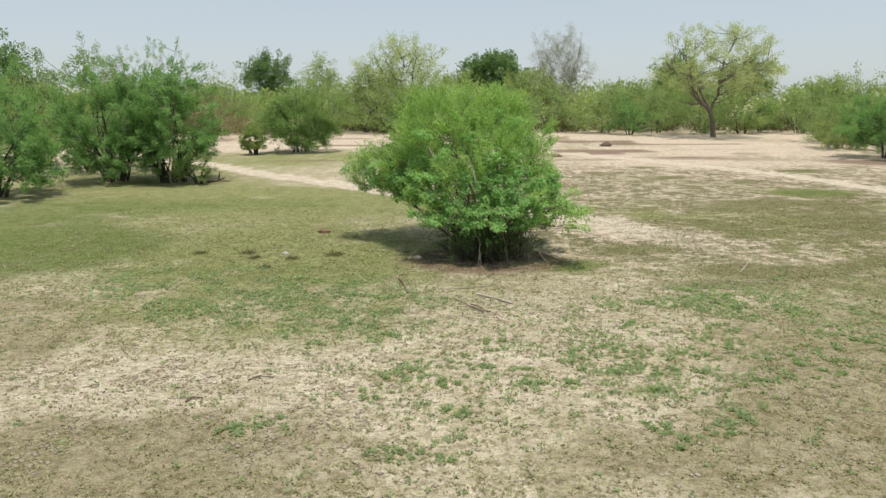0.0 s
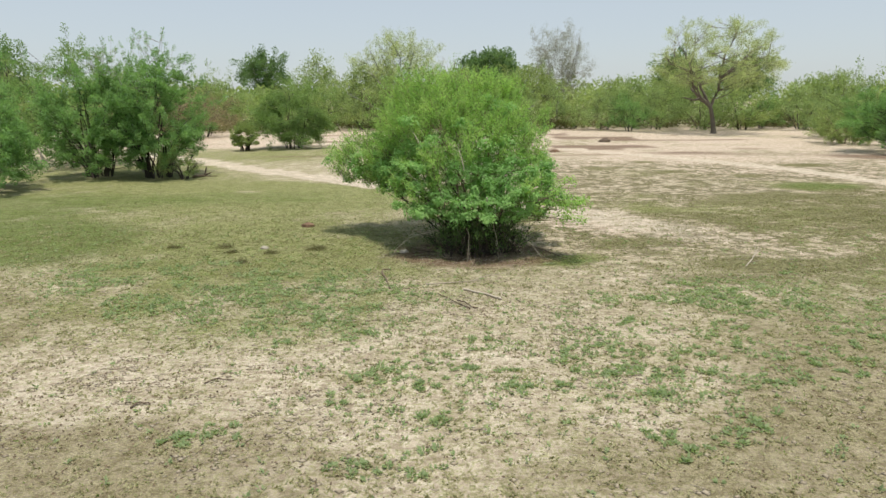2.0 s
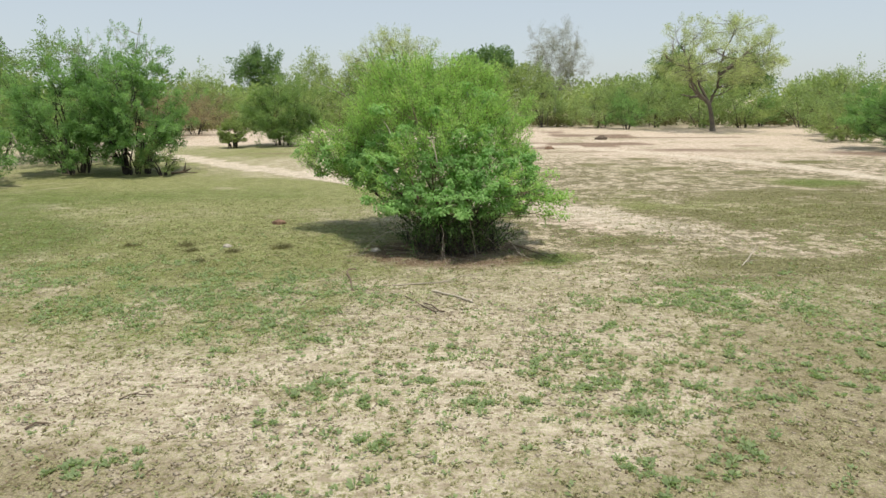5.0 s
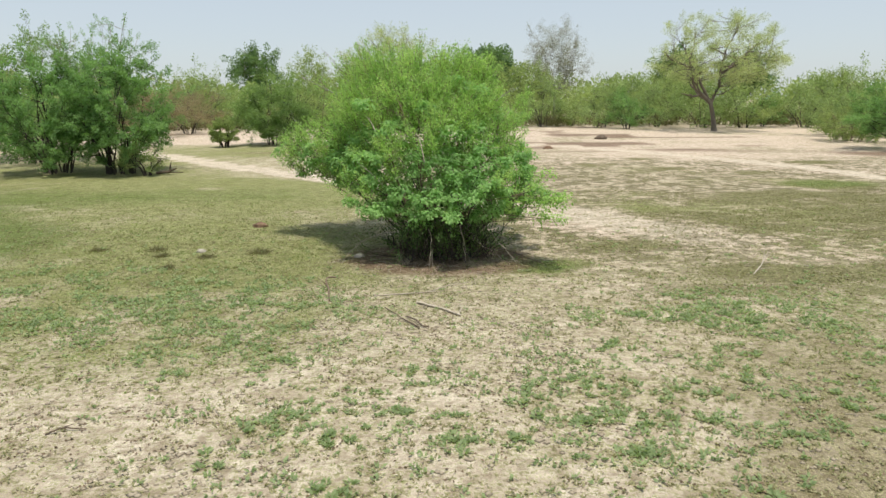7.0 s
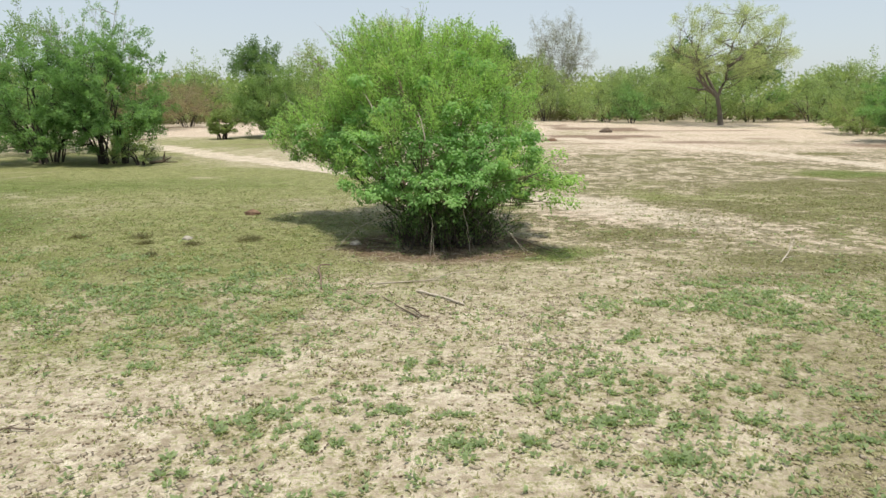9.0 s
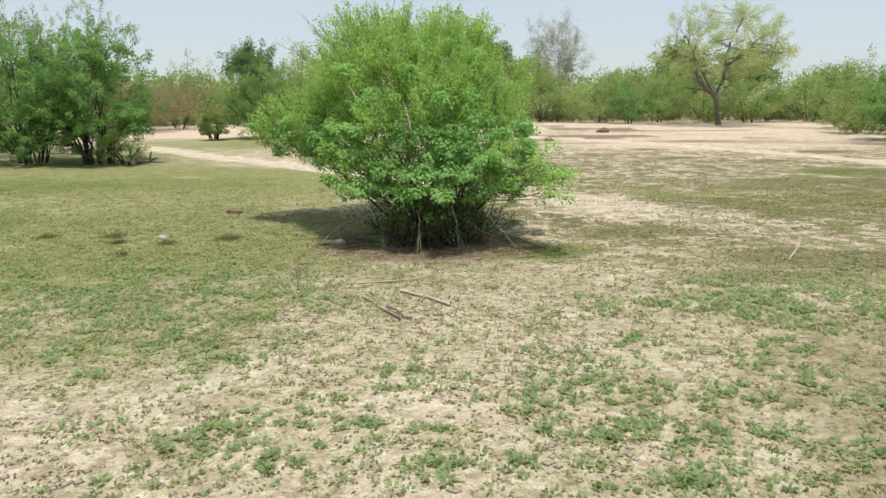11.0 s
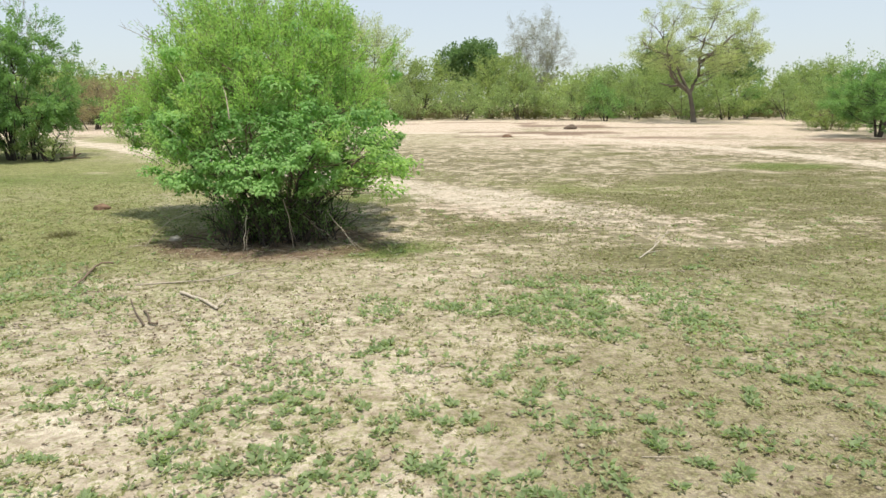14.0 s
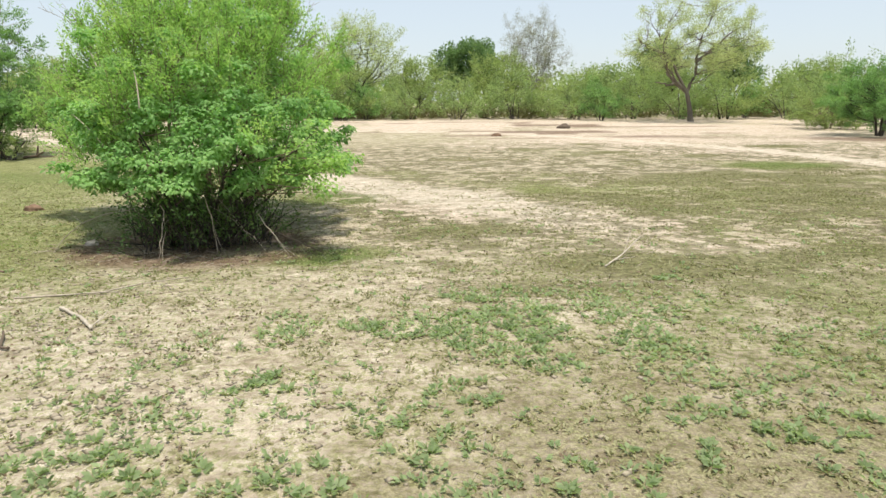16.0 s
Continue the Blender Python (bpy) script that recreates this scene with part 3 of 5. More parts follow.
def great_bush():
    rng = np.random.RandomState(5)
    ob = thing("bush", BUSH_AT[0], BUSH_AT[1], "tall dense green bush on a mat of dead leaves", "bush")
    o = np.array(ob.location)
    foot = np.array([2.85, 27.95, 0.0]) - o
    foot[2] = 0.0

    # the crown's middle line leans back as it rises; its width swells over the skirt and narrows to a ragged top
    def middle(z):
        return np.stack([np.interp(z, (1.3, 3, 5, 7, 9), (2.85, 2.65, 2.2, 1.95, 1.7)), np.interp(z, (1.3, 3, 5, 7, 9), (28.8, 30.0, 31.6, 32.5, 32.9))], -1)

    def girth(z, a):
        r = np.interp(z, (1.6, 2.0, 2.6, 3.3, 4.2, 5.2, 6.2, 7.2, 8.0, 8.5), (2.5, 3.35, 3.95, 4.15, 4.2, 4.1, 3.75, 3.2, 2.4, 1.2))
        return r * (1 + 0.07 * np.sin(3 * a + 1.2 * z) + 0.08 * np.sin(5 * a - 2.1 * z + 1) + 0.08 * np.sin(8 * a + 3 * z + 2))

    def fill(n, lo, hi):
        z = rng.uniform(1.7, 8.1, n)
        a, f = rng.uniform(0, 6.283, n), np.sqrt(rng.uniform(lo ** 2, hi ** 2, n))
        c, r = middle(z), girth(z, a) * f
        p = np.stack([c[:, 0] + np.cos(a) * r, c[:, 1] + np.sin(a) * r, z], 1)
        return p[rng.uniform(0, 1, n) < girth(z, a) / 4.8]

    skin, core = spaced(rng, fill(3400, 0.84, 1.0), 0.67), spaced(rng, fill(1800, 0.15, 0.78), 0.82)
    skin = skin[rng.uniform(0, 1, len(skin)) < np.where(skin[:, 0] > 4.6, 0.6, np.where(skin[:, 2] > 4.5, 0.82, 0.92))]
    d = unit(rng.normal(size=(260, 3)))
    lobe = spaced(rng, np.array([-3.0, 33.0, 4.0]) + d * rng.uniform(0.3, 1, (260, 1)) ** 0.5 * np.array([1.8, 1.6, 1.3]), 0.62)
    d = unit(rng.normal(size=(160, 3))) * rng.uniform(0.5, 1, (160, 1))
    bridge = spaced(rng, np.concatenate([np.array([-1.3, 31.6, 3.6]) + d[:100] * np.array([1.5, 1.4, 1.6]), np.array([-1.7, 33.1, 5.4]) + d[100:] * np.array([1.4, 1.2, 1.1])]), 0.7)
    u = rng.uniform(0, 1, (44, 1))
    right = np.array([5.7, 27.6, 2.4]) * (1 - u) + np.array([7.1, 26.2, 2.9]) * u + rng.normal(size=(44, 3)) * np.array([0.35, 0.5, 0.5])
    right = spaced(rng, right, 0.5)
    clumps = np.concatenate([skin, core, lobe, bridge]) - o
    z = clumps[:, 2]
    inner = np.concatenate([np.zeros(len(skin)), np.ones(len(core)), np.zeros(len(lobe) + len(bridge))]) > 0
    aside = np.concatenate([np.zeros(len(skin) + len(core)), np.ones(len(lobe) + len(bridge))]) > 0
    is_broad = (z < 4.5 + rng.normal(size=len(z)) * 1.2) & ~(aside & (rng.uniform(0, 1, len(z)) < 0.45)) | (rng.uniform(0, 1, len(z)) < 0.07)

    def outward(c):
        q = np.append(middle(c[2]), c[2]) - np.array([0, 0, 1.0]) - o * np.array([1, 1, 0])
        return (c - q) / (np.linalg.norm(c - q) + 1e-6)

    # stems from the foot to places spread through the crown
    ends = np.concatenate([spaced(rng, clumps[~inner & ~aside][rng.permutation(np.sum(~inner & ~aside))] * np.array([0.9, 0.9, 0.95]), 2.0), lobe[:4] - o, right[-2:] - o])
    stems = [(p + foot, r) for p, r in skeleton(rng, len(ends), 1.25, ends - foot, -0.05, 0.06, 0.013, 0.5)]
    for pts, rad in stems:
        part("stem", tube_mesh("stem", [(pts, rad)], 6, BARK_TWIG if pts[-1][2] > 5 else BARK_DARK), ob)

    def crown(name, label, places, material, broad, size, count):
        """Clumps, each of several sprigs, each sprig a rosette or a plume of leaves."""
        V, T, lines, base = [], [], [], 0
        limbs, _ = branch_to(rng, stems, places, 0.018, 0.007, 6)
        for c in places:
            out = outward(c)
            s = size * rng.uniform(0.8, 1.25)
            k = rng.randint(7, 11)
            d = unit(rng.normal(size=(k, 3)) + out * 0.7 + np.array([0, 0, 0.45]))
            if broad:
                at = c + d * s * rng.uniform(0.5, 1.0, (k, 1)) * np.array([1.15, 1.15, 0.75])
                n = rng.randint(int(count * 0.7), int(count * 1.3), k)
                mid, dome = np.repeat(at, n, 0), np.repeat(d, n, 0)
                off = unit(rng.normal(size=(len(mid), 3)) + np.array([0, 0, 0.35]))
                spot = mid + off * 0.19 * rng.uniform(0.35, 1.15, (len(mid), 1)) * np.array([1.2, 1.2, 0.7])
                v, t = ovate(rng, spot, off + dome * 0.4 + np.array([0, 0, -0.2]), off * 0.5 + dome * 0.35 + np.array([0, 0, 0.75]) + rng.normal(size=(len(mid), 3)) * 0.33, 0.135, 0.09)
            else:
                rise = unit(d * 0.45 + out * 0.35 + np.array([0, 0, 0.75]))
                a, b = c + d * s * 0.35 - rise * 0.35, c + d * s * 0.75 + rise * rng.uniform(0.25, 0.75, (k, 1))
                n = rng.randint(int(count * 0.7), int(count * 1.3), k)
                f = rng.uniform(0, 1.04, (int(n.sum()), 1))
                A, B = np.repeat(a, n, 0), np.repeat(b, n, 0)
                spot = A * (1 - f) + B * f + rng.normal(size=A.shape) * (0.13 - 0.07 * f)
                v, t = leaves(rng, spot, np.repeat(rise, n, 0) * 0.5 + rng.normal(size=A.shape) * 0.6, 0.118, 0.054)
                lines += [(np.stack([p, (p + q) / 2 + rng.normal(size=3) * 0.03, q]), np.array([0.008, 0.006, 0.003])) for p, q in zip(a, b)]
            V.append(v), T.append(t + base)
            base += len(v)
        leafy = part(name, mesh_of(name, np.concatenate(V), np.concatenate(T), None, (material,)), ob, label)
        tagged(leafy, label, kind="stuff")
        tagged(part("branchwork", tube_mesh("branchwork", limbs + lines, 4, BARK_TWIG), leafy), kind="stuff")

    crown("lower_crown", "broad fresh green leaves", clumps[is_broad & ~inner & ~aside], LEAF_BROAD, True, 0.5, 30)
    crown("upper_crown", "fine yellow-green leaves", clumps[~is_broad & ~inner & ~aside], LEAF_FINE, False, 0.62, 52)
    crown("inner_leaves", "leaves in the shade of the crown", clumps[inner & (z < 5.5)], LEAF_BROAD, True, 0.62, 17)
    crown("inner_leaves", "leaves in the shade of the crown", clumps[inner & (z >= 5.5)], LEAF_FINE, False, 0.62, 40)
    crown("side_crown", "leafy bough that leans out", clumps[aside & ~is_broad], LEAF_FINE, False, 0.5, 36)
    crown("side_crown", "leafy bough that leans out", clumps[aside & is_broad], LEAF_BROAD, True, 0.45, 24)
    crown("side_spray", "thin yellowing leafy sprays", right - o, LEAF_FINE, True, 0.38, 9)
    tops = np.array([(-0.6, 32.4, 8.3), (0.5, 32.0, 8.4), (1.7, 32.4, 8.6), (2.7, 32.0, 8.3), (-1.7, 32.8, 7.9), (3.9, 32.7, 7.8), (-2.7, 32.4, 7.2)]) - o
    crown("top_spray", "thin leafy shoots", tops, LEAF_FINE, False, 0.45, 15)
    # bare twigs that stand out of the crown
    bare = []
    for x, y, zz, dx, dz in ((-2.6, 32.0, 7.0, -1.2, 0.6), (-1.9, 32.2, 7.8, -0.7, 0.9), (4.6, 33.6, 7.0, 0.9, 0.9), (4.2, 33.2, 7.5, 0.5, 1.0), (1.0, 32.4, 8.6, 0.3, 0.8), (5.2, 32.7, 6.3, 0.9, 0.7), (-3.9, 33.4, 4.9, -0.7, 0.8)):
        s = np.array([x, y, zz]) - o
        e = s + np.array([dx, rng.uniform(-0.2, 0.2), dz])
        m = (s + e) / 2 + rng.normal(size=3) * 0.1
        bare.append((bow(s - (e - s) * 0.5, m, e, 6), np.linspace(0.016, 0.005, 6)))
        for j in range(5):
            q = s + (e - s) * rng.uniform(0.2, 0.95)
            w = q + unit(rng.normal(size=3) * 0.5 + (e - s)) * rng.uniform(0.25, 0.5)
            bare.append((bow(q, (q + w) / 2 + rng.normal(size=3) * 0.03, w, 4), np.linspace(0.007, 0.003, 4)))
    tagged(part("bare_twigs", tube_mesh("bare_twigs", bare, 4, BARK_GREY), ob, "bare grey twigs above the leaves"), kind="stuff")
    # tangle of thin wood and leaves in the foot, both coloured dark as shade
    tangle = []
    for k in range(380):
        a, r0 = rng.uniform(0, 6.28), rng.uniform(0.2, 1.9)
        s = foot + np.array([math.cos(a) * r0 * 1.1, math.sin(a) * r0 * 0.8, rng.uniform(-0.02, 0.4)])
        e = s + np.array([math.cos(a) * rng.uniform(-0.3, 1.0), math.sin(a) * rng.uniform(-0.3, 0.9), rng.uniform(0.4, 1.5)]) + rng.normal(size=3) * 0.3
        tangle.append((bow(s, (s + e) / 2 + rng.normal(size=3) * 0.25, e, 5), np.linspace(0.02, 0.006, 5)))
    # near-black bark here deepens the shade under the crown by colour
    wood = part("inner_tangle", tube_mesh("inner_tangle", tangle, 4, BARK_DARK), ob, "tangle of thin dead wood, coloured dark as in shade")
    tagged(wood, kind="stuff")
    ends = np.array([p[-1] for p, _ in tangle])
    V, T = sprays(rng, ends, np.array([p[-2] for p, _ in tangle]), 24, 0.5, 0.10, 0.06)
    part("inner_crown", mesh_of("inner_crown", V, T, None, (LEAF_FOOT_SHADED,)), ob, "leaves low in the bush, coloured darker for the shade there")
    # bare pale shoots that show in the leaves
    for s, e in (((-0.61, 27.6, 4.03), (0.49, 27.1, 3.13)), ((1.92, 26.5, 5.2), (2.2, 26.0, 4.2)), ((-0.3, 28.4, 5.9), (0.2, 27.9, 5.1))):
        s, e = np.array(s) - o, np.array(e) - o
        part("dead_stem", tube_mesh("dead_stem", [(bow(s, (s + e) / 2 + np.array([0.05, 0, 0.12]), e, 6), np.linspace(0.01, 0.024, 6))], 5, WOOD_PALE), ob)
    for way in (((2.35, 26.3, 1.55), (2.5, 26.1, 0.8), (2.3, 25.75, 0.02)), ((3.55, 26.5, 1.65), (3.75, 26.45, 0.9), (3.85, 26.4, 0.02)), ((4.9, 26.9, 1.2), (5.4, 26.6, 0.6), (5.9, 26.3, 0.02))):
        a, b, c = (np.array(p) - o * np.array([1, 1, 0]) for p in way)
        part("dead_stem", tube_mesh("dead_stem", [(bow(a, b, c, 8) + rng.normal(size=(8, 3)) * 0.03, np.linspace(0.015, 0.010, 8))], 5, WOOD_PALE), ob)
        part("dead_stem", tube_mesh("dead_stem", [(bow(b, (b + c) / 2, c + np.array([0.25, -0.1, 0.02]), 5), np.linspace(0.008, 0.005, 5))], 5, WOOD_PALE), ob)
    # dead low stems that lean out of the foot
    for k in range(40):
        a, R = rng.uniform(0, 6.28), rng.uniform(1.3, 2.9)
        if k % 2:
            a = rng.uniform(3.4, 6.1)
        s = foot + np.array([math.cos(a) * rng.uniform(0.8, 1.9), math.sin(a) * rng.uniform(0.6, 1.6), rng.uniform(0.9, 1.7)])
        e = foot + np.array([math.cos(a + rng.normal() * 0.3) * R, math.sin(a + rng.normal() * 0.3) * R * 0.8, rng.uniform(0.0, 0.35)])
        part("dead_stem", tube_mesh("dead_stem", [(bow(s, (s + e) / 2 + np.array([0, 0, 0.25]), e, 6) + rng.normal(size=(6, 3)) * 0.04, np.linspace(0.011, 0.004, 6) * rng.uniform(0.7, 1.2))], 5,
                                    WOOD_DEAD if k % 3 else WOOD_PALE), ob)


great_bush()


# ---- trees and shrubs of the plain ----
def shrub(name, seed, x, y, H, R, label, leaf, per, n, leaf_len, leaf_wid, stems=9, base=0.9, down=None, zc=None, bark=None, tall=0, category="shrub", low=0.5, floor=0.5, reach=None, lumps=0.2, group="", r0=0.09, gather=5):
    """A many-stemmed shrub: stems, twigs and a crown of leaf sprays."""
    rng = np.random.RandomState(seed)
    ob = thing(name, x, y, label, category, group)
    zc = H * 0.42 if zc is None else zc
    down = zc * 0.85 if down is None else down
    bark = bark or BARK_DARK
    ends = envelope(rng, 40, R * 0.75, (H - zc) * 0.8, down * 0.4, zc, 0.1, seed, 0.8, H * 0.3)
    pts = envelope(rng, max(n // gather, 12), R, H - zc, down, zc, lumps, seed + 1, low, floor)
    lines = skeleton(rng, stems, base, ends, -0.05, r0, 0.02, 0.5, 7)
    for pr in lines:
        part("stem", tube_mesh("stem", [pr], 5, bark), ob)
    pts = np.repeat(pts, gather, 0) + rng.normal(size=(len(pts) * gather, 3)) * R * np.array([0.11, 0.11, 0.075]) * (gather > 1)
    pts = pts[pts[:, 2] > 0.25]
    if tall:
        pts = np.concatenate([pts, envelope(rng, tall, R * 0.65, (H - zc) * 1.2, 0.5, zc, 0.25, seed + 2, 0.82, H * 0.6)])
    subs, _ = branch_to(rng, lines, pts[::7], 0.045, 0.012, 6)
    tw, roots = branch_to(rng, lines + subs, pts, 0.02, 0.006, 4)
    tw = subs + tw
    V, T = sprays(rng, pts, roots, per, reach or R * 0.22, leaf_len, leaf_wid)
    crown = part("crown", mesh_of("crown", V, T, None, (leaf,)), ob)
    tagged(part("branchwork", tube_mesh("branchwork", tw, 3, bark), crown), kind="stuff")
    return ob


def tree(name, seed, x, y, H, R, label, leaf, per, n, leaf_len, leaf_wid, fork=0.3, trunk_r=0.35, limbs=6, zc=0.66, up=0.36, down=0.3, bark=None, low=0.5, reach=None, lumps=0.22, lean=0.0, category="tree", group="", limb=0.5, forks=()):
    """A tree with one trunk, limbs, twigs and a crown of leaf sprays."""
    rng = np.random.RandomState(seed)
    bark = bark or BARK_BROWN
    ob = thing(name, x, y, label, category, group)
    top = np.array([lean, 0, H * fork])
    tp = bow(np.array([0, 0, -0.1]), np.array([lean * 0.2, 0.2, H * fork * 0.5]), top, 7)
    trunk = part("trunk", tube_mesh("trunk", [(tp, trunk_r * np.array([1.45, 1.1, 1, 0.95, 0.9, 0.86, 0.82]))], 9, bark), ob)
    ends = envelope(rng, 30, R * 0.8, H * up * 0.85, H * down * 0.5, H * zc, 0.1, seed, 0.8, H * fork * 1.2)
    lines = []
    for way in forks:
        P = np.array(way, float)
        t = np.linspace(0, len(P) - 1, 4 * len(P))
        pts = np.stack([np.interp(t, np.arange(len(P)), P[:, i]) for i in range(3)], 1)
        pts[1:-1] = (pts[:-2] + 2 * pts[1:-1] + pts[2:]) / 4 + rng.normal(size=(len(pts) - 2, 3)) * 0.006 * H
        lines.append((pts, np.linspace(trunk_r * limb, trunk_r * 0.16, len(pts))))
        part("limb", tube_mesh("limb", [lines[-1]], 7, bark), trunk)
    for k in range(limbs):
        e = ends[k]
        c = top + (e - top) * np.array([0.55, 0.55, 0.35]) + rng.normal(size=3) * 0.07 * H * np.array([1, 1, 0.5])
        pts = bow(top - np.array([0, 0, 0.1]), c, e, 9)
        pts[1:-1] += rng.normal(size=(7, 3)) * 0.012 * H
        lines.append((pts, np.linspace(trunk_r * limb, trunk_r * 0.1, 9)))
        part("limb", tube_mesh("limb", [lines[-1]], 6, bark), trunk)
    pts = envelope(rng, n, R, H * up, H * down, H * zc, lumps, seed + 1, low, H * fork * 0.9)
    subs, _ = branch_to(rng, lines, pts[::6], trunk_r * 0.3, 0.03, 7)
    tw, roots = branch_to(rng, lines + subs, pts, trunk_r * 0.12, 0.015, 4)
    tw = subs + tw
    V, T = sprays(rng, pts, roots, per, reach or R * 0.24, leaf_len, leaf_wid)
    crown = part("crown", mesh_of("crown", V, T, None, (leaf,)), ob)
    tagged(part("branchwork", tube_mesh("branchwork", tw, 3, bark), crown), kind="stuff")
    return ob


# thicket on the left of the plain
shrub("bush", 11, -33.4, 60.5, 10.8, 5.2, "tall green bush with many dark stems in a thicket", LEAF_SHRUB, 64, 680, 0.2, 0.11, 24, 1.5, tall=6, lumps=0.24, category="bush", floor=1.3, reach=0.7)
shrub("bush", 12, -27.3, 60.0, 11.2, 5.0, "tall green bush with dark stems and thin top shoots", LEAF_SHRUB, 64, 680, 0.2, 0.11, 24, 1.4, tall=4, lumps=0.24, category="bush", floor=1.3, reach=0.7)
shrub("bush", 13, -38.6, 49.5, 9.0, 5.6, "broad green bush leaning over shaded grass", LEAF_SHRUB, 62, 680, 0.22, 0.12, 24, 1.4, category="bush", floor=1.3, reach=0.7)
shrub("shrub", 14, -24.3, 58.5, 3.2, 2.3, "low yellowing shrub at the foot of a thicket", LEAF_OLIVE, 37, 90, 0.15, 0.07, 8, 0.5)
shrub("bush", 15, -41.5, 71.0, 13.6, 7.0, "tall green bush behind a thicket", LEAF_DEEP, 52, 300, 0.24, 0.12, 12, 1.3, tall=30, category="bush", reach=0.9)
shrub("bush", 16, -53.0, 77.0, 14.0, 7.5, "green bush with a pale bare trunk below", LEAF_SHRUB, 52, 280, 0.25, 0.13, 10, 1.2, category="bush", reach=0.9)
tree("tree", 46, -31.0, 64.5, 14.2, 4.4, "slender tree with pale stems and leaves at the tips", LEAF_SHRUB, 30, 150, 0.17, 0.09, 0.28, 0.16, 13, 0.74, 0.26, 0.12, BARK_GREY, 0.75, 0.5, 0.3, limb=0.55)
# shrubs on the open ground beyond
shrub("shrub", 21, -23.0, 97.5, 10.2, 5.9, "round green shrub standing on short grass", LEAF_DEEP, 90, 380, 0.26, 0.13, 14, 1.5, category="shrub", floor=1.0, gather=3)
shrub("shrub", 22, -29.2, 92.5, 4.3, 2.1, "small round yellow-green shrub with a dark foot", LEAF_OLIVE, 75, 150, 0.2, 0.1, 12, 0.9, bark=BARK_DARK, floor=0.9, gather=1)
shrub("shrub", 23, -50.0, 131, 9.0, 8.6, "leafless reddish brown shrub", LEAF_RUST, 52, 300, 0.3, 0.1, 10, 1.2, zc=5.0, down=3.0, floor=2.0)
shrub("shrub", 24, -53.0, 117, 8.2, 8.4, "leafless reddish brown shrub", LEAF_RUST, 52, 300, 0.3, 0.1, 10, 1.2, zc=4.6, down=2.6, floor=1.8)
shrub("shrub", 25, -62.0, 121, 9.5, 6.5, "olive shrub beside leafless ones", LEAF_OLIVE, 45, 240, 0.3, 0.12, 10, 1.2)
shrub("bush", 26, 70.5, 87.0, 7.8, 8.4, "wide low green bush on sandy ground", LEAF_SHRUB, 76, 520, 0.26, 0.12, 14, 1.8, zc=3.2, category="bush", floor=0.4, reach=1.1)
shrub("bush", 27, 59.4, 83.0, 8.2, 6.2, "spreading green bush with a bare crooked trunk", LEAF_SHRUB, 92, 420, 0.2, 0.1, 5, 0.35, zc=4.3, down=2.7, floor=1.4, category="bush", reach=0.9, r0=0.16)
shrub("bush", 50, 64.0, 100.0, 6.2, 5.6, "low olive bush with reddish twigs on sandy ground", LEAF_OLIVE, 60, 360, 0.2, 0.09, 10, 1.4, zc=2.6, floor=0.2, category="bush", bark=BARK_TWIG, reach=0.8)
shrub("bush", 29, 71.5, 113.5, 8.0, 7.2, "wide low green bush on sandy ground", LEAF_WOOD, 60, 360, 0.24, 0.12, 12, 1.6, zc=3.0, category="bush", floor=0.2, reach=1.1)
shrub("bush", 28, 84.0, 108, 9.0, 8.0, "wide green bush at the edge of the wood", LEAF_DEEP, 52, 280, 0.3, 0.14, 12, 1.6, category="bush")

# single trees that stand out
tree("tree", 31, 56.0, 132.3, 19.6, 12.3, "tall spreading tree with thin yellow-green leaves and dark limbs", LEAF_PALE, 110, 420, 0.26, 0.12, 0.28, 0.46, 3, 0.69, 0.46, 0.24, BARK_MID, 0.55, 1.7, 0.2, lean=-1.2, limb=0.72,
     forks=[[(-1.2, 0, 5.4), (-3.0, 0.3, 8.6), (-4.4, 0.5, 11.4), (-5.8, 0.8, 13.8), (-7.5, 1.0, 17.0)], [(-2.4, 0.2, 7.0), (-5.0, -0.6, 6.8), (-7.6, -1.2, 7.3)],
            [(-1.2, 0, 5.4), (0.2, -0.3, 9.3), (0.0, -0.6, 13.7), (2.2, -0.4, 18.8), (3.4, -0.2, 21.5)], [(0.1, -0.3, 11.0), (4.0, 0.6, 14.0), (7.5, 1.2, 17.0)], [(-4.6, 0.5, 11.6), (-8.0, 1.6, 13.6), (-10.5, 2.0, 15.5)]])
tree("tree", 32, -64.0, 222, 25.0, 8.8, "tall dark green tree with dense clumps of leaves", LEAF_SHADE, 90, 150, 0.6, 0.36, 0.3, 0.5, 7, 0.68, 0.32, 0.32, BARK_GREY, 0.4, 3.0, 0.3)
tree("tree", 33, 17.0, 262, 27.0, 15.0, "broad dark green tree with a rounded crown", LEAF_SHADE, 70, 230, 0.95, 0.6, 0.25, 0.7, 8, 0.64, 0.36, 0.34, BARK_DARK, 0.4, 3.4, 0.10)
tree("tree", 34, 33.6, 196, 28.5, 9.6, "tall grey tree, almost bare of leaves", LEAF_GREY, 52, 520, 0.30, 0.12, 0.25, 0.42, 12, 0.60, 0.40, 0.36, BARK_GREY, 0.3, 2.4, 0.2)
tree("tree", 35, -12.0, 168, 24.5, 11.5, "tall yellow-green tree with dark forked limbs", LEAF_PALE, 80, 280, 0.38, 0.19, 0.25, 0.55, 8, 0.62, 0.38, 0.36, BARK_DARK, 0.4, 2.6, 0.25)
tree("tree", 36, 72.0, 205, 22.0, 7.0, "dark green tree behind paler ones", LEAF_SHADE, 60, 120, 0.85, 0.5, 0.3, 0.5, 7, 0.66, 0.34, 0.3, BARK_DARK, 0.4, 3.0, 0.2)
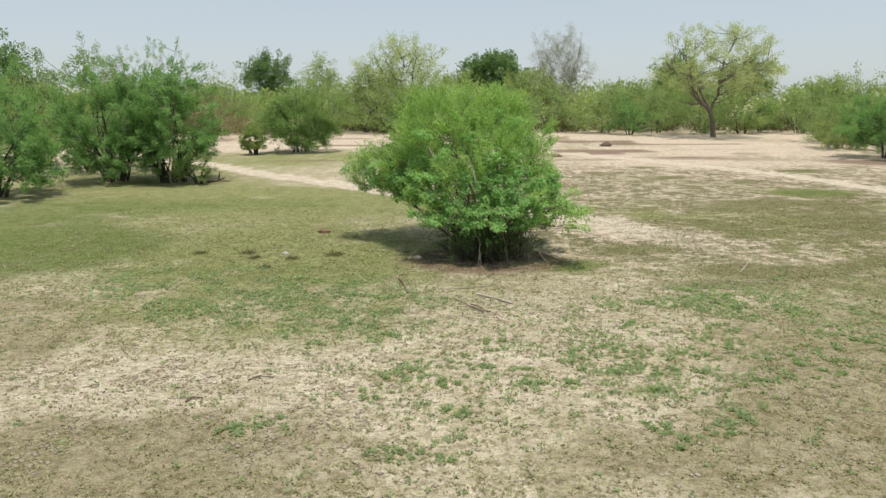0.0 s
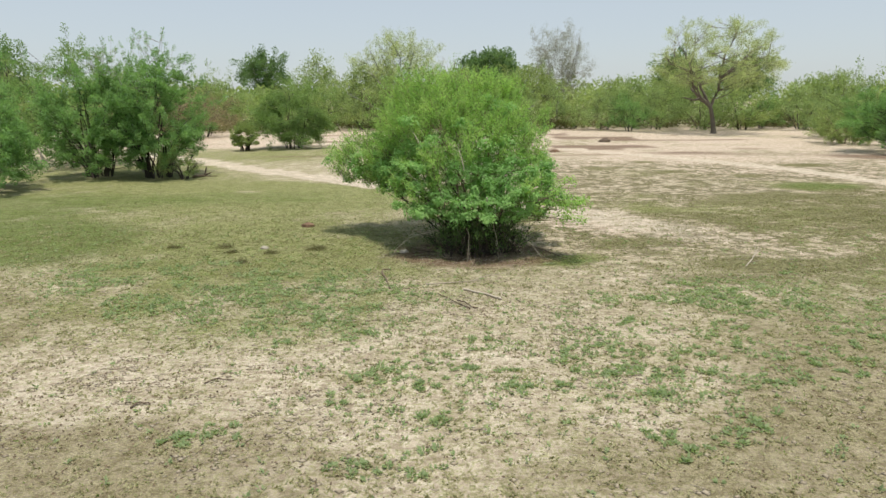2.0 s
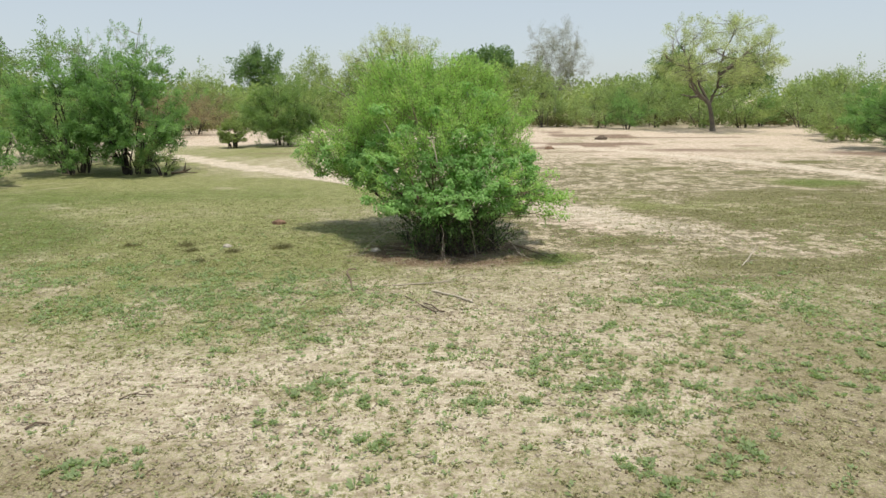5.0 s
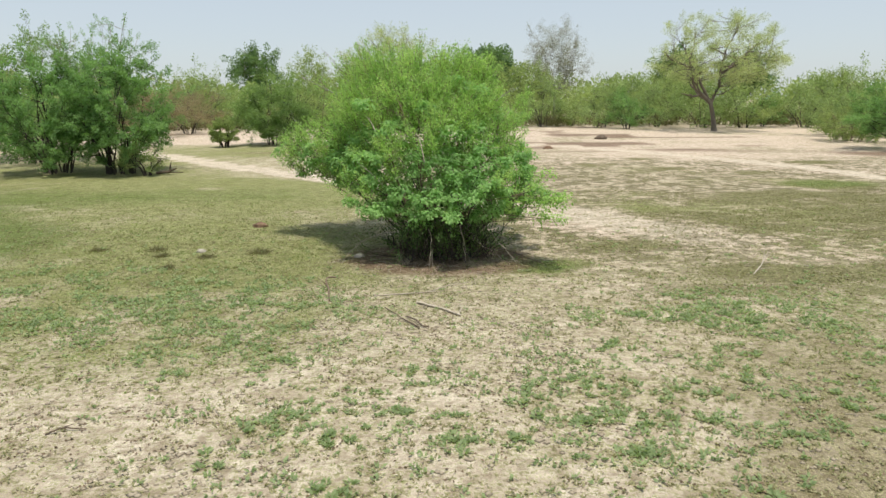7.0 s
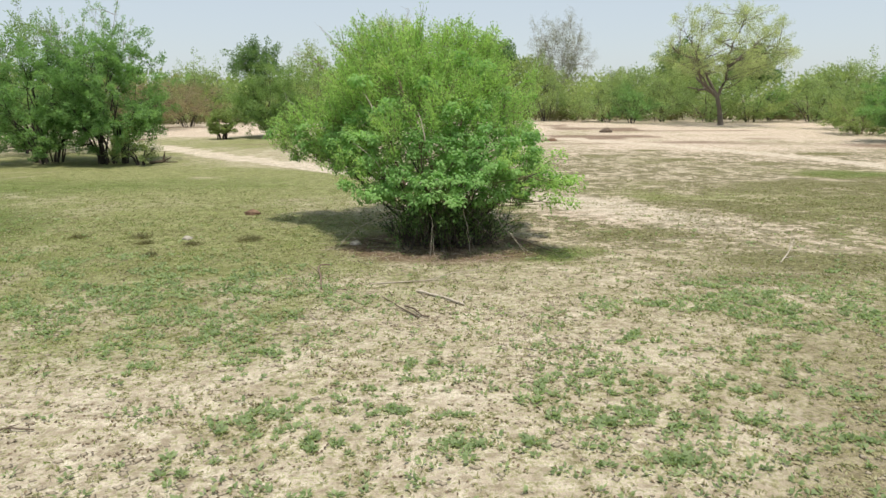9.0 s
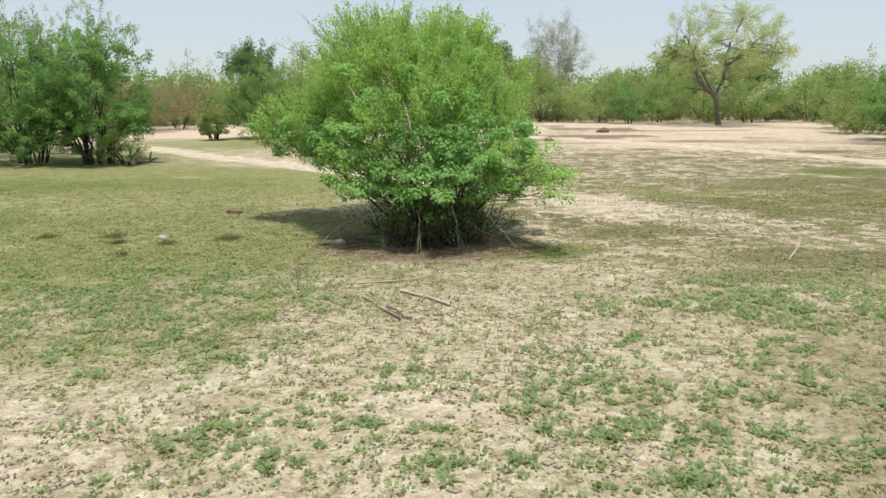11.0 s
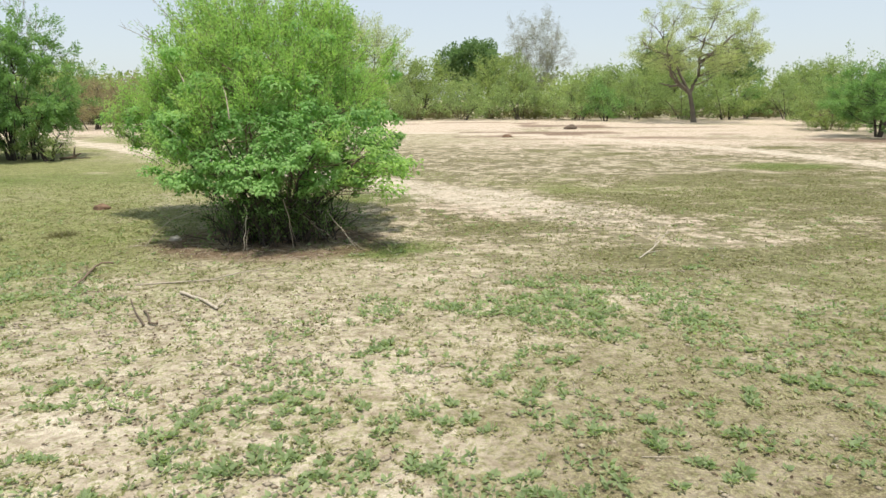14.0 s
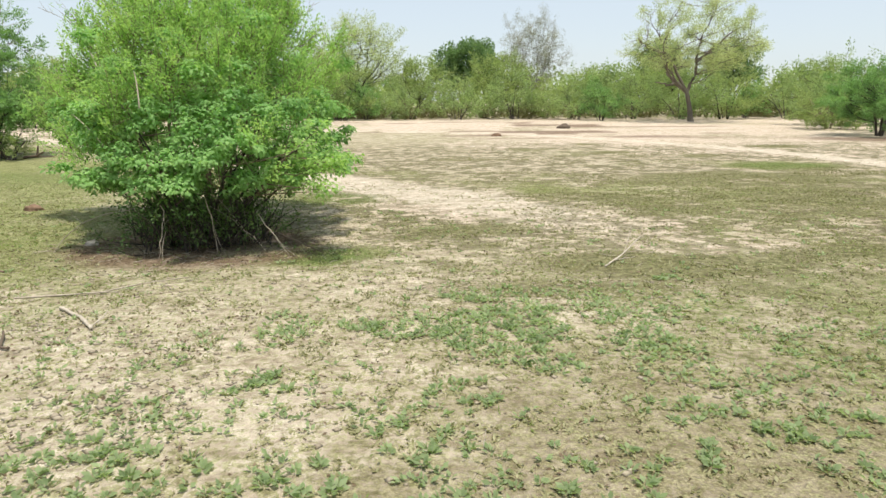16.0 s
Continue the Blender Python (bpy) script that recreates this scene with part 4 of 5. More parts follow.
tree("tree", 39, 94.0, 206, 20.5, 8.0, "dark green tree behind paler ones", LEAF_SHADE, 60, 130, 0.85, 0.5, 0.3, 0.5, 7, 0.66, 0.34, 0.3, BARK_DARK, 0.4, 3.0, 0.2)
tree("tree", 37, -46.0, 228, 23.5, 7.5, "grey-green tree with an open crown", LEAF_OLIVE, 26, 130, 0.7, 0.35, 0.3, 0.42, 8, 0.65, 0.36, 0.3, BARK_GREY, 0.4, 2.6, 0.3)
tree("tree", 38, -118, 160, 23.0, 16.0, "dark green tree above a thicket", LEAF_SHADE, 60, 170, 0.75, 0.45, 0.25, 0.55, 7, 0.64, 0.36, 0.3, BARK_DARK, 0.4, 3.0, 0.2)

# ---- the wood round the plain: a few kinds, each repeated ----
KINDS = [
    shrub("shrub", 41, -30.0, 152, 10.5, 7.0, "feathery olive-green shrub at the edge of the wood", LEAF_OLIVE, 25, 180, 0.40, 0.19, 9, 1.2, group="shrubs of the wood", reach=1.7, tall=20),
    shrub("shrub", 42, 1.0, 156, 11.0, 7.4, "round green shrub at the edge of the wood", LEAF_WOOD, 25, 180, 0.40, 0.2, 9, 1.2, group="shrubs of the wood", reach=1.7),
    shrub("shrub", 43, 24.5, 155, 11.5, 7.0, "green shrub with fine twigs at the edge of the wood", LEAF_WOOD, 25, 180, 0.39, 0.18, 11, 1.5, group="shrubs of the wood", reach=1.6, tall=30),
    shrub("shrub", 44, 41.2, 142, 8.8, 5.2, "bright green shrub on the edge of pale sand", LEAF_SHRUB, 25, 170, 0.36, 0.18, 9, 1.0, group="shrubs of the wood", reach=1.3),
]
TREE_KIND = tree("tree", 45, -22.0, 176, 17.0, 8.5, "green tree with a spreading crown in the wood", LEAF_OLIVE, 42, 190, 0.56, 0.27, 0.25, 0.35, 7, 0.62, 0.36, 0.36, BARK_DARK, 0.4, 2.2, 0.22, group="trees of the wood")
rng = np.random.RandomState(77)
SPOTS = [(-20, 158, 1), (-25, 168, 0), (-16, 178, 2), (-9, 156, 3), (-14, 152, 0), (11.5, 153, 2), (-3, 162, 1), (18, 162, 1), (32, 158, 0), (37, 149, 2), (50, 151, 2), (60, 149, 1), (68, 146, 0), (75, 152, 3),
         (82, 147, 1), (90, 141, 2), (94, 152, 0), (99, 132, 1), (104, 143, 2), (112, 128, 1), (118, 140, 0), (8, 168, 0), (47, 162, 1), (57, 165, 0),
         (69, 162, 2), (84, 163, 1), (-38, 143, 1), (-34, 160, 2), (-47, 152, 0), (-58, 145, 1), (-66, 138, 2), (-74, 130, 1), (-80, 118, 0), (-88, 108, 2),
         (-70, 104, 1), (-77, 92, 1), (-66, 88, 2), (-62, 72, 1), (-72, 62, 0), (-96, 96, 1), (-58, 160, 2), (-75, 148, 0)]
for x, y, k in SPOTS:
    s = rng.uniform(0.66, 1.32)
    m = Matrix.LocRotScale((x, y, float(ground_z(x, y)) - 0.05), Euler((0, 0, rng.uniform(0, 6.28))), (s, s, s * rng.uniform(0.88, 1.08)))
    copy_thing(KINDS[k], m)
for x, y in [(-96, 130), (-84, 160), (-110, 120), (48, 178), (66, 184), (100, 168), (122, 158), (2, 182), (-70, 182), (24, 186)]:
    s = rng.uniform(0.75, 1.0)
    m = Matrix.LocRotScale((x, y, 0), Euler((0, 0, rng.uniform(0, 6.28))), (s * 1.1, s * 1.1, s))
    copy_thing(TREE_KIND, m)


def far_woods():
    """The wood goes on behind: crowns of rough leaf clumps, past counting."""
    r = np.random.RandomState(91)
    V, T, base = [], [], 0
    for k in range(220):
        a = r.uniform(-1.25, 1.25)
        d = r.uniform(185, 330)
        cx, cy = 5 + d * math.sin(a), d * math.cos(a)
        if cy < 60:
            continue
        h, w = r.uniform(9, 14) * (d / 230) ** 0.5, r.uniform(7, 11)
        pts = envelope(r, 300, w, h * 0.5, h * 0.5, h * 0.5, 0.2, k, 0.7, 0.3) + np.array([cx, cy, 0])
        v, t = leaves(r, pts, r.normal(size=(len(pts), 3)), 1.7, 0.95)
        V.append(v), T.append(t + base)
        base += len(v)
    tagged(new("far_woods", mesh_of("far_woods", np.concatenate(V), np.concatenate(T), None, (LEAF_OLIVE,))), "distant olive-green woodland beyond the plain", "woods", kind="stuff")


far_woods()


def undergrowth():
    """Low brown-green growth between the stems at the edge of the wood."""
    r = np.random.RandomState(93)
    V, T, base = [], [], 0
    for k in range(190):
        x = r.uniform(-75, 125)
        y = 158 + r.uniform(-4, 16) - 0.22 * max(x - 60, 0) - 0.3 * max(-x - 20, 0)
        h, w = r.uniform(1.6, 4.2), r.uniform(2.0, 4.5)
        pts = envelope(r, 110, w, h * 0.6, h * 0.4, h * 0.4, 0.2, k, 0.5, 0.1) + np.array([x, y, 0])
        v, t = leaves(r, pts, r.normal(size=(len(pts), 3)), 0.75, 0.3)
        V.append(v), T.append(t + base)
        base += len(v)
    tagged(new("undergrowth", mesh_of("undergrowth", np.concatenate(V), np.concatenate(T), None, (LEAF_SCRUB,))), "low brownish undergrowth along the edge of the wood", "undergrowth", kind="stuff")


undergrowth()


# ---- weeds, grass and litter on the ground ----
def weed_plant(seed):
    r = np.random.RandomState(seed)
    n = 11
    az = r.uniform(0, 6.28) + np.arange(n) * 2.4
    way = np.stack([np.cos(az), np.sin(az), r.uniform(0.25, 0.8, n)], 1)
    V, T = leaves(r, way * r.uniform(0.0, 0.06, (n, 1)), way, 0.135, 0.075, 0.15)
    return mesh_of("weed_plant", V, T, None, (LEAF_WEED,))


WEEDS = [weed_plant(100 + k) for k in range(6)]
WEEDS_LEFT = [(-9.1, 19.9), (-6.6, 18.0), (-4.9, 17.1), (-4.3, 10.2), (-3.5, 16.0), (-3.4, 10.7), (-3.4, 19.9), (-3.3, 21.8), (-3.1, 18.1), (-1.6, 16.0), (-1.0, 12.3),
              (-0.9, 17.1), (-0.5, 9.3), (-0.4, 13.7), (0.0, 14.2), (0.5, 13.3), (0.8, 9.5), (1.2, 11.4), (1.2, 13.1), (1.2, 14.6), (2.0, 14.0), (2.4, 16.0),
              (3.2, 14.0), (3.5, 13.0), (4.6, 13.0), (4.9, 15.1), (5.5, 13.0), (5.7, 14.0), (6.0, 15.6), (6.2, 10.6), (6.5, 16.0)]
WEEDS_RIGHT = [(6.8, 9.9), (6.8, 14.0), (7.0, 12.6), (7.0, 14.9), (7.6, 13.7), (7.6, 17.8), (7.9, 10.4), (7.9, 15.3), (8.4, 13.5), (8.5, 11.0), (8.9, 20.6), (9.1, 15.1),
               (9.8, 13.2), (10.2, 16.1), (10.6, 19.9), (10.7, 17.4), (11.1, 14.8), (12.0, 20.1), (12.0, 21.1), (12.1, 14.5), (12.1, 19.3), (12.2, 13.7), (12.3, 15.5),
               (13.1, 14.6), (13.7, 15.7), (13.9, 21.1), (14.1, 17.2), (14.6, 19.8), (15.1, 16.4), (16.0, 24.1), (16.2, 16.8)]
for k, (x, y) in enumerate(WEEDS_LEFT + WEEDS_RIGHT):
    ob = thing("weed_clump", x, y, "low clump of broad-leaved green weeds on dry soil", "weed", "weed clumps")
    reach = rng.uniform(0.32, 0.75)
    for j in range(rng.randint(6, 13)):
        a, d = rng.uniform(0, 6.28), reach * rng.uniform(0, 1) ** 0.6
        px, py = math.cos(a) * d * 1.3, math.sin(a) * d
        leafy = part("weed_plant", WEEDS[rng.randint(6)], ob)
        leafy.location = (px, py, float(ground_z(x + px, y + py)) - ob.location.z)
        leafy.rotation_euler = (0, 0, rng.uniform(0, 6.28))
        leafy.scale = [rng.uniform(0.62, 1.15)] * 3


def scatter(r, n, lo, hi, keep):
    x, y = r.uniform(lo[0], hi[0], n), r.uniform(lo[1], hi[1], n)
    ok = r.uniform(0, 1, n) < keep(x, y)
    return x[ok], y[ok]


def stuff_weeds():
    r = np.random.RandomState(202)

    def keep(x, y):
        dense = np.clip(blob(x, y, -7.2, 21.5, 6.5, 4.2) + blob(x, y, -2.8, 19.8, 4.0, 3.4) + 0.8 * blob(x, y, -11.5, 24.0, 4.5, 3.0) + 0.7 * blob(x, y, 11.0, 20.8, 4.5, 2.2), 0, 1)
        zone = 1.3 * dense + 0.48 * blob(x, y, 11, 16, 9, 6) + 0.22 * blob(x, y, 2, 13, 8, 4) + 0.4 * blob(x, y, 13, 20.5, 6, 3)
        return np.clip(zone, 0, 1.6) * step(0.46 - 0.07 * dense, 0.58 - 0.05 * dense, vnoise(x, y, 1.2, 61, 3)) * 0.42 + 0.012

    x, y = scatter(r, 72000, (-22, 7), (26, 34), keep)
    n = 6
    c = np.repeat(np.stack([x, y, ground_z(x, y) + 0.01], 1), n, 0)
    az = r.uniform(0, 6.28, len(c))
    way = np.stack([np.cos(az), np.sin(az), r.uniform(0.2, 0.8, len(c))], 1)
    V, T = leaves(r, c + way * r.uniform(0, 0.06, (len(c), 1)), way, 0.115, 0.06, 0.15)
    tagged(new("small_weeds", mesh_of("small_weeds", V, T, None, (LEAF_WEED,))), "small green broad-leaved weeds scattered over dry ground", "weeds", kind="stuff")


def stuff_grass():
    r = np.random.RandomState(203)
    for name, mat, n, keep, tall, label in (
            ("green_grass", GRASS_GREEN, 220000, lambda x, y: np.clip(cover(x, y)[1] * 0.9 + 0.10, 0, 1) * (1 - cover(x, y)[0]) * (1 - 0.8 * cover(x, y)[3]) * np.clip(0.15 + tufts(x, y), 0, 1), 0.06, "short green grass tufts"),):
        x, y = scatter(r, n, (-30, 7), (34, 64), lambda x, y: keep(x, y) * (1 - step(24, 62, y)) ** 1.3)
        b = 2
        c = np.repeat(np.stack([x, y, ground_z(x, y) - 0.005], 1), b, 0) + r.normal(size=(len(x) * b, 3)) * np.array([0.03, 0.03, 0])
        way = r.normal(size=(len(c), 3)) * np.array([1, 1, 0.2]) + np.array([0, 0, 0.75])
        V, T = leaves(r, c, way, tall * 1.5, 0.025, 0.1)
        tagged(new(name, mesh_of(name, V, T, None, (mat,))), label, "grass", kind="stuff")


def stuff_tufts():
    """Low withered tufts that give the soil its rough, spotted look."""
    r = np.random.RandomState(208)

    def keep(x, y):
        c = cover(x, y)
        return np.clip(0.12 + 0.9 * step(0.42, 0.6, vnoise(x, y, 0.55, 151, 3)), 0, 1) * (1 - 0.9 * c[0]) * (1 - 0.65 * c[2]) * (1 - 0.9 * c[3]) * (1 - 0.75 * step(26, 44, y))

    x, y = scatter(r, 52000, (-24, 7), (30, 44), keep)
    n = 5
    c = np.repeat(np.stack([x, y, ground_z(x, y) - 0.004], 1), n, 0) + r.normal(size=(len(x) * n, 3)) * np.array([0.03, 0.03, 0])
    az = r.uniform(0, 6.28, len(c))
    way = np.stack([np.cos(az), np.sin(az), r.uniform(0.25, 1.0, len(c))], 1)
    V, T = leaves(r, c, way, 0.095, 0.04, 0.2)
    tagged(new("withered_grass", mesh_of("withered_grass", V, T, None, (GRASS_DRY,))), "low withered olive and straw-coloured grass tufts", "grass", kind="stuff")


def stuff_litter():
    r = np.random.RandomState(204)
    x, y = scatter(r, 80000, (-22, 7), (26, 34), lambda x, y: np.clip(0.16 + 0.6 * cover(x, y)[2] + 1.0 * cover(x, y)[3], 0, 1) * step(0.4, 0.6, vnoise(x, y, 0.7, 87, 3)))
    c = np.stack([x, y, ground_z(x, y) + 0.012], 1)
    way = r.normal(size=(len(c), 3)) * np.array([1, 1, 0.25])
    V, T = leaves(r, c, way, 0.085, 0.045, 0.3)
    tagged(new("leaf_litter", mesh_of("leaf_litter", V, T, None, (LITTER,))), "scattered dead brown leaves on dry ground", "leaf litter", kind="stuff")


def stuff_meadow():
    """Low mats of grass on the worn ground further off."""
    r = np.random.RandomState(205)
    x, y = scatter(r, 42000, (-32, 22), (52, 78), lambda x, y: step(0.47, 0.57, vnoise(x * 0.55, y, 2.0, 121, 4)) * (0.08 * (x < 2) * (y > 24) * (y < 58) + step(1, 9, x + 0.2 * (y - 30)) * (y > 24) * (0.35 + 1.3 * sward(x, y))) * (1 - 0.9 * cover(x, y)[4]) * (1 - 0.6 * step(55, 78, y)))
    b = 5
    c = np.repeat(np.stack([x, y, ground_z(x, y) - 0.01], 1), b, 0) + r.normal(size=(len(x) * b, 3)) * np.array([0.24, 0.14, 0])
    way = r.normal(size=(len(c), 3)) * np.array([1, 1, 0.2]) + np.array([0, 0, 0.35])
    V, T = leaves(r, c, way, 0.12, 0.045, 0.1)
    tagged(new("meadow_grass", mesh_of("meadow_grass", V, T, None, (GRASS_MEADOW,))), "low olive-green mats of grass on worn soil", "grass", kind="stuff")


def stuff_twigs():
    """Dry twigs strewn round the foot of the great bush and over the soil."""
    r = np.random.RandomState(206)
    lines = []
    for k in range(260):
        a = r.uniform(0, 6.28)
        d = r.uniform(1.5, 5.2)
        x, y = BUSH_AT[0] + 0.3 + math.cos(a) * d, BUSH_AT[1] - 1.4 + math.sin(a) * d * 0.8
        if k >= 150:
            x, y = r.uniform(-14, 18), r.uniform(8, 27)
        b, L = r.uniform(0, 6.28), r.uniform(0.15, 0.6)
        p = np.array([(x + math.cos(b) * L * t, y + math.sin(b) * L * t, float(ground_z(x, y)) + 0.015 + 0.05 * t * r.uniform(0, 1)) for t in (0, 0.5, 1)])
        lines.append((p, np.array([0.009, 0.007, 0.004])))
    tagged(new("twig_litter", tube_mesh("twig_litter", lines, 4, WOOD_PALE)), "dry pale twigs strewn over the ground", "twigs", kind="stuff")


def stuff_clods():
    """Small clods of dry earth on the bare soil."""
    r = np.random.RandomState(207)
    x, y = scatter(r, 18000, (-16, 7.5), (19, 24), lambda x, y: np.clip(0.12 + cover(x, y)[2], 0, 1) * step(0.4, 0.65, vnoise(x, y, 1.1, 131, 3)))
    n = len(x)
    size = r.uniform(0.015, 0.065, (n, 1, 1)) * np.array([1.4, 1.2, 0.5])
    octa = np.array([(1, 0, 0), (0, 1, 0), (-1, 0, 0), (0, -1, 0), (0, 0, 1), (0, 0, -0.4)], float)
    V = octa[None] * (size * r.uniform(0.7, 1.4, (n, 6, 1))) + np.stack([x, y, ground_z(x, y) + 0.006], 1)[:, None]
    f = np.array([(0, 1, 4), (1, 2, 4), (2, 3, 4), (3, 0, 4), (1, 0, 5), (2, 1, 5), (3, 2, 5), (0, 3, 5)])
    T = (f[None] + np.arange(n)[:, None, None] * 6).reshape(-1, 3)
    tagged(new("earth_clods", mesh_of("earth_clods", V.reshape(-1, 3), T, None, (CLOD,))), "small dry clods of pale earth on bare soil", "clods", kind="stuff")


stuff_clods()
stuff_meadow()
stuff_twigs()
stuff_weeds()
stuff_grass()
stuff_tufts()
stuff_litter()


# ---- dead wood and stones ----
def stick(label, material, lines, name="fallen_branch", category="branch"):
    """Lines: (points on the plan with heights, first radius, last radius)."""
    p0 = lines[0][0][0]
    ob = thing(name, p0[0], p0[1], label, category)
    o = np.array(ob.location)
    for k, (pts, r0, r1) in enumerate(lines):
        P = np.array([(x, y, float(ground_z(x, y)) + z) for x, y, z in pts]) - o
        t = np.linspace(0, len(P) - 1, 4 * len(P))
        Q = np.stack([np.interp(t, np.arange(len(P)), P[:, i]) for i in range(3)], 1)
        Q[1:-1] += rng.normal(size=(len(Q) - 2, 3)) * r0 * 0.15
        part("stem" if k == 0 else "side_branch", tube_mesh("stick", [(Q, np.linspace(r0, r1, len(Q)) * rng.uniform(0.85, 1.15, len(Q)))], 7, material), ob)


stick("pale peeled dead log lying on dry ground", LOG_PALE, [([(2.1, 21.64, 0.05), (2.9, 21.0, 0.055), (3.5, 20.35, 0.05)], 0.042, 0.034), ([(3.45, 20.4, 0.06), (3.55, 20.65, 0.14), (3.5, 21.0, 0.2)], 0.022, 0.009)])
stick("brown forked dead branch lying on dry ground", WOOD_DEAD, [([(1.1, 21.1, 0.03), (1.7, 20.1, 0.06), (2.3, 19.25, 0.05)], 0.014, 0.026), ([(1.85, 20.2, 0.05), (2.15, 19.8, 0.1), (2.38, 19.35, 0.06)], 0.02, 0.024), ([(2.4, 19.35, 0.05), (2.58, 19.3, 0.06)], 0.026, 0.03)])
stick("long thin dry branch lying before a bush", WOOD_PALE, [([(0.6, 22.35, 0.03), (1.6, 22.55, 0.04), (2.4, 22.68, 0.05), (3.1, 23.4, 0.08), (4.1, 23.75, 0.12)], 0.026, 0.011), ([(2.4, 22.68, 0.05), (2.9, 22.55, 0.1)], 0.018, 0.008)])
stick("crooked dead branch with a hooked end lying on dry ground", BARK_TWIG, [([(-0.81, 21.78, 0.03), (-1.05, 22.9, 0.1), (-1.38, 24.0, 0.1), (-1.36, 24.35, 0.12), (-1.05, 24.4, 0.1)], 0.034, 0.026), ([(-0.8, 21.8, 0.04), (-0.4, 21.75, 0.05), (0.0, 21.7, 0.03)], 0.022, 0.012), ([(-1.1, 23.2, 0.1), (-1.5, 23.7, 0.2), (-1.75, 24.2, 0.16)], 0.014, 0.006)])
stick("thin brown dead branch lying on bare soil", WOOD_DEAD, [([(-4.93, 13.2, 0.03), (-4.7, 13.4, 0.07), (-4.2, 13.4, 0.04)], 0.02, 0.012), ([(-4.7, 13.4, 0.06), (-4.5, 13.5, 0.1)], 0.011, 0.006)])
stick("thin brown dead branch lying on bare soil", WOOD_DEAD, [([(-6.2, 11.8, 0.03), (-6.1, 12.0, 0.08), (-5.8, 12.0, 0.04)], 0.028, 0.016)])
stick("bleached dead branch lying on dry ground", LOG_PALE, [([(14.67, 25.05, 0.03), (15.4, 26.0, 0.15), (16.2, 27.2, 0.4)], 0.028, 0.012), ([(15.4, 26.0, 0.15), (15.6, 26.3, 0.5), (15.7, 26.5, 0.85)], 0.016, 0.007),
      ([(15.7, 26.45, 0.25), (16.1, 26.6, 0.55)], 0.012, 0.006), ([(15.0, 25.5, 0.08), (15.6, 25.6, 0.15)], 0.014, 0.006)])
stick("pale dead branch leaning out of a bush", WOOD_PALE, [([(-1.25, 26.8, 0.02), (-0.95, 26.95, 0.45), (-0.45, 27.1, 0.85), (0.2, 27.3, 1.1), (1.0, 27.5, 1.2)], 0.009, 0.018), ([(-0.45, 27.1, 0.85), (-0.75, 27.15, 1.1)], 0.01, 0.005)])
stick("dry branch lying at the foot of a bush", WOOD_DEAD, [([(5.4, 27.2, 0.5), (6.1, 26.8, 0.3), (6.9, 26.4, 0.05)], 0.03, 0.015)])
stick("dark fallen branch beside a sandy track", WOOD_DEAD, [([(-23.8, 59.3, 0.1), (-22.4, 58.9, 0.3), (-21.6, 58.6, 0.6)], 0.12, 0.06), ([(-22.4, 58.9, 0.3), (-22.2, 58.8, 0.9), (-22.1, 58.8, 1.2)], 0.09, 0.04), ([(-22.8, 59.0, 0.2), (-21.2, 59.2, 0.2)], 0.07, 0.03)])
stick("pale broken trunk leaning at the edge of the wood", WOOD_PALE, [([(-4.8, 158.0, 0.0), (-3.6, 157.8, 1.4), (-2.2, 157.6, 3.2)], 0.28, 0.16)], "broken_trunk", "trunk")
stick("dead pale trunk leaning under a bush", WOOD_PALE, [([(-47.5, 73.8, 0.0), (-48.3, 74.2, 1.5), (-49.0, 74.5, 3.2)], 0.16, 0.1)], "dead_trunk", "trunk")


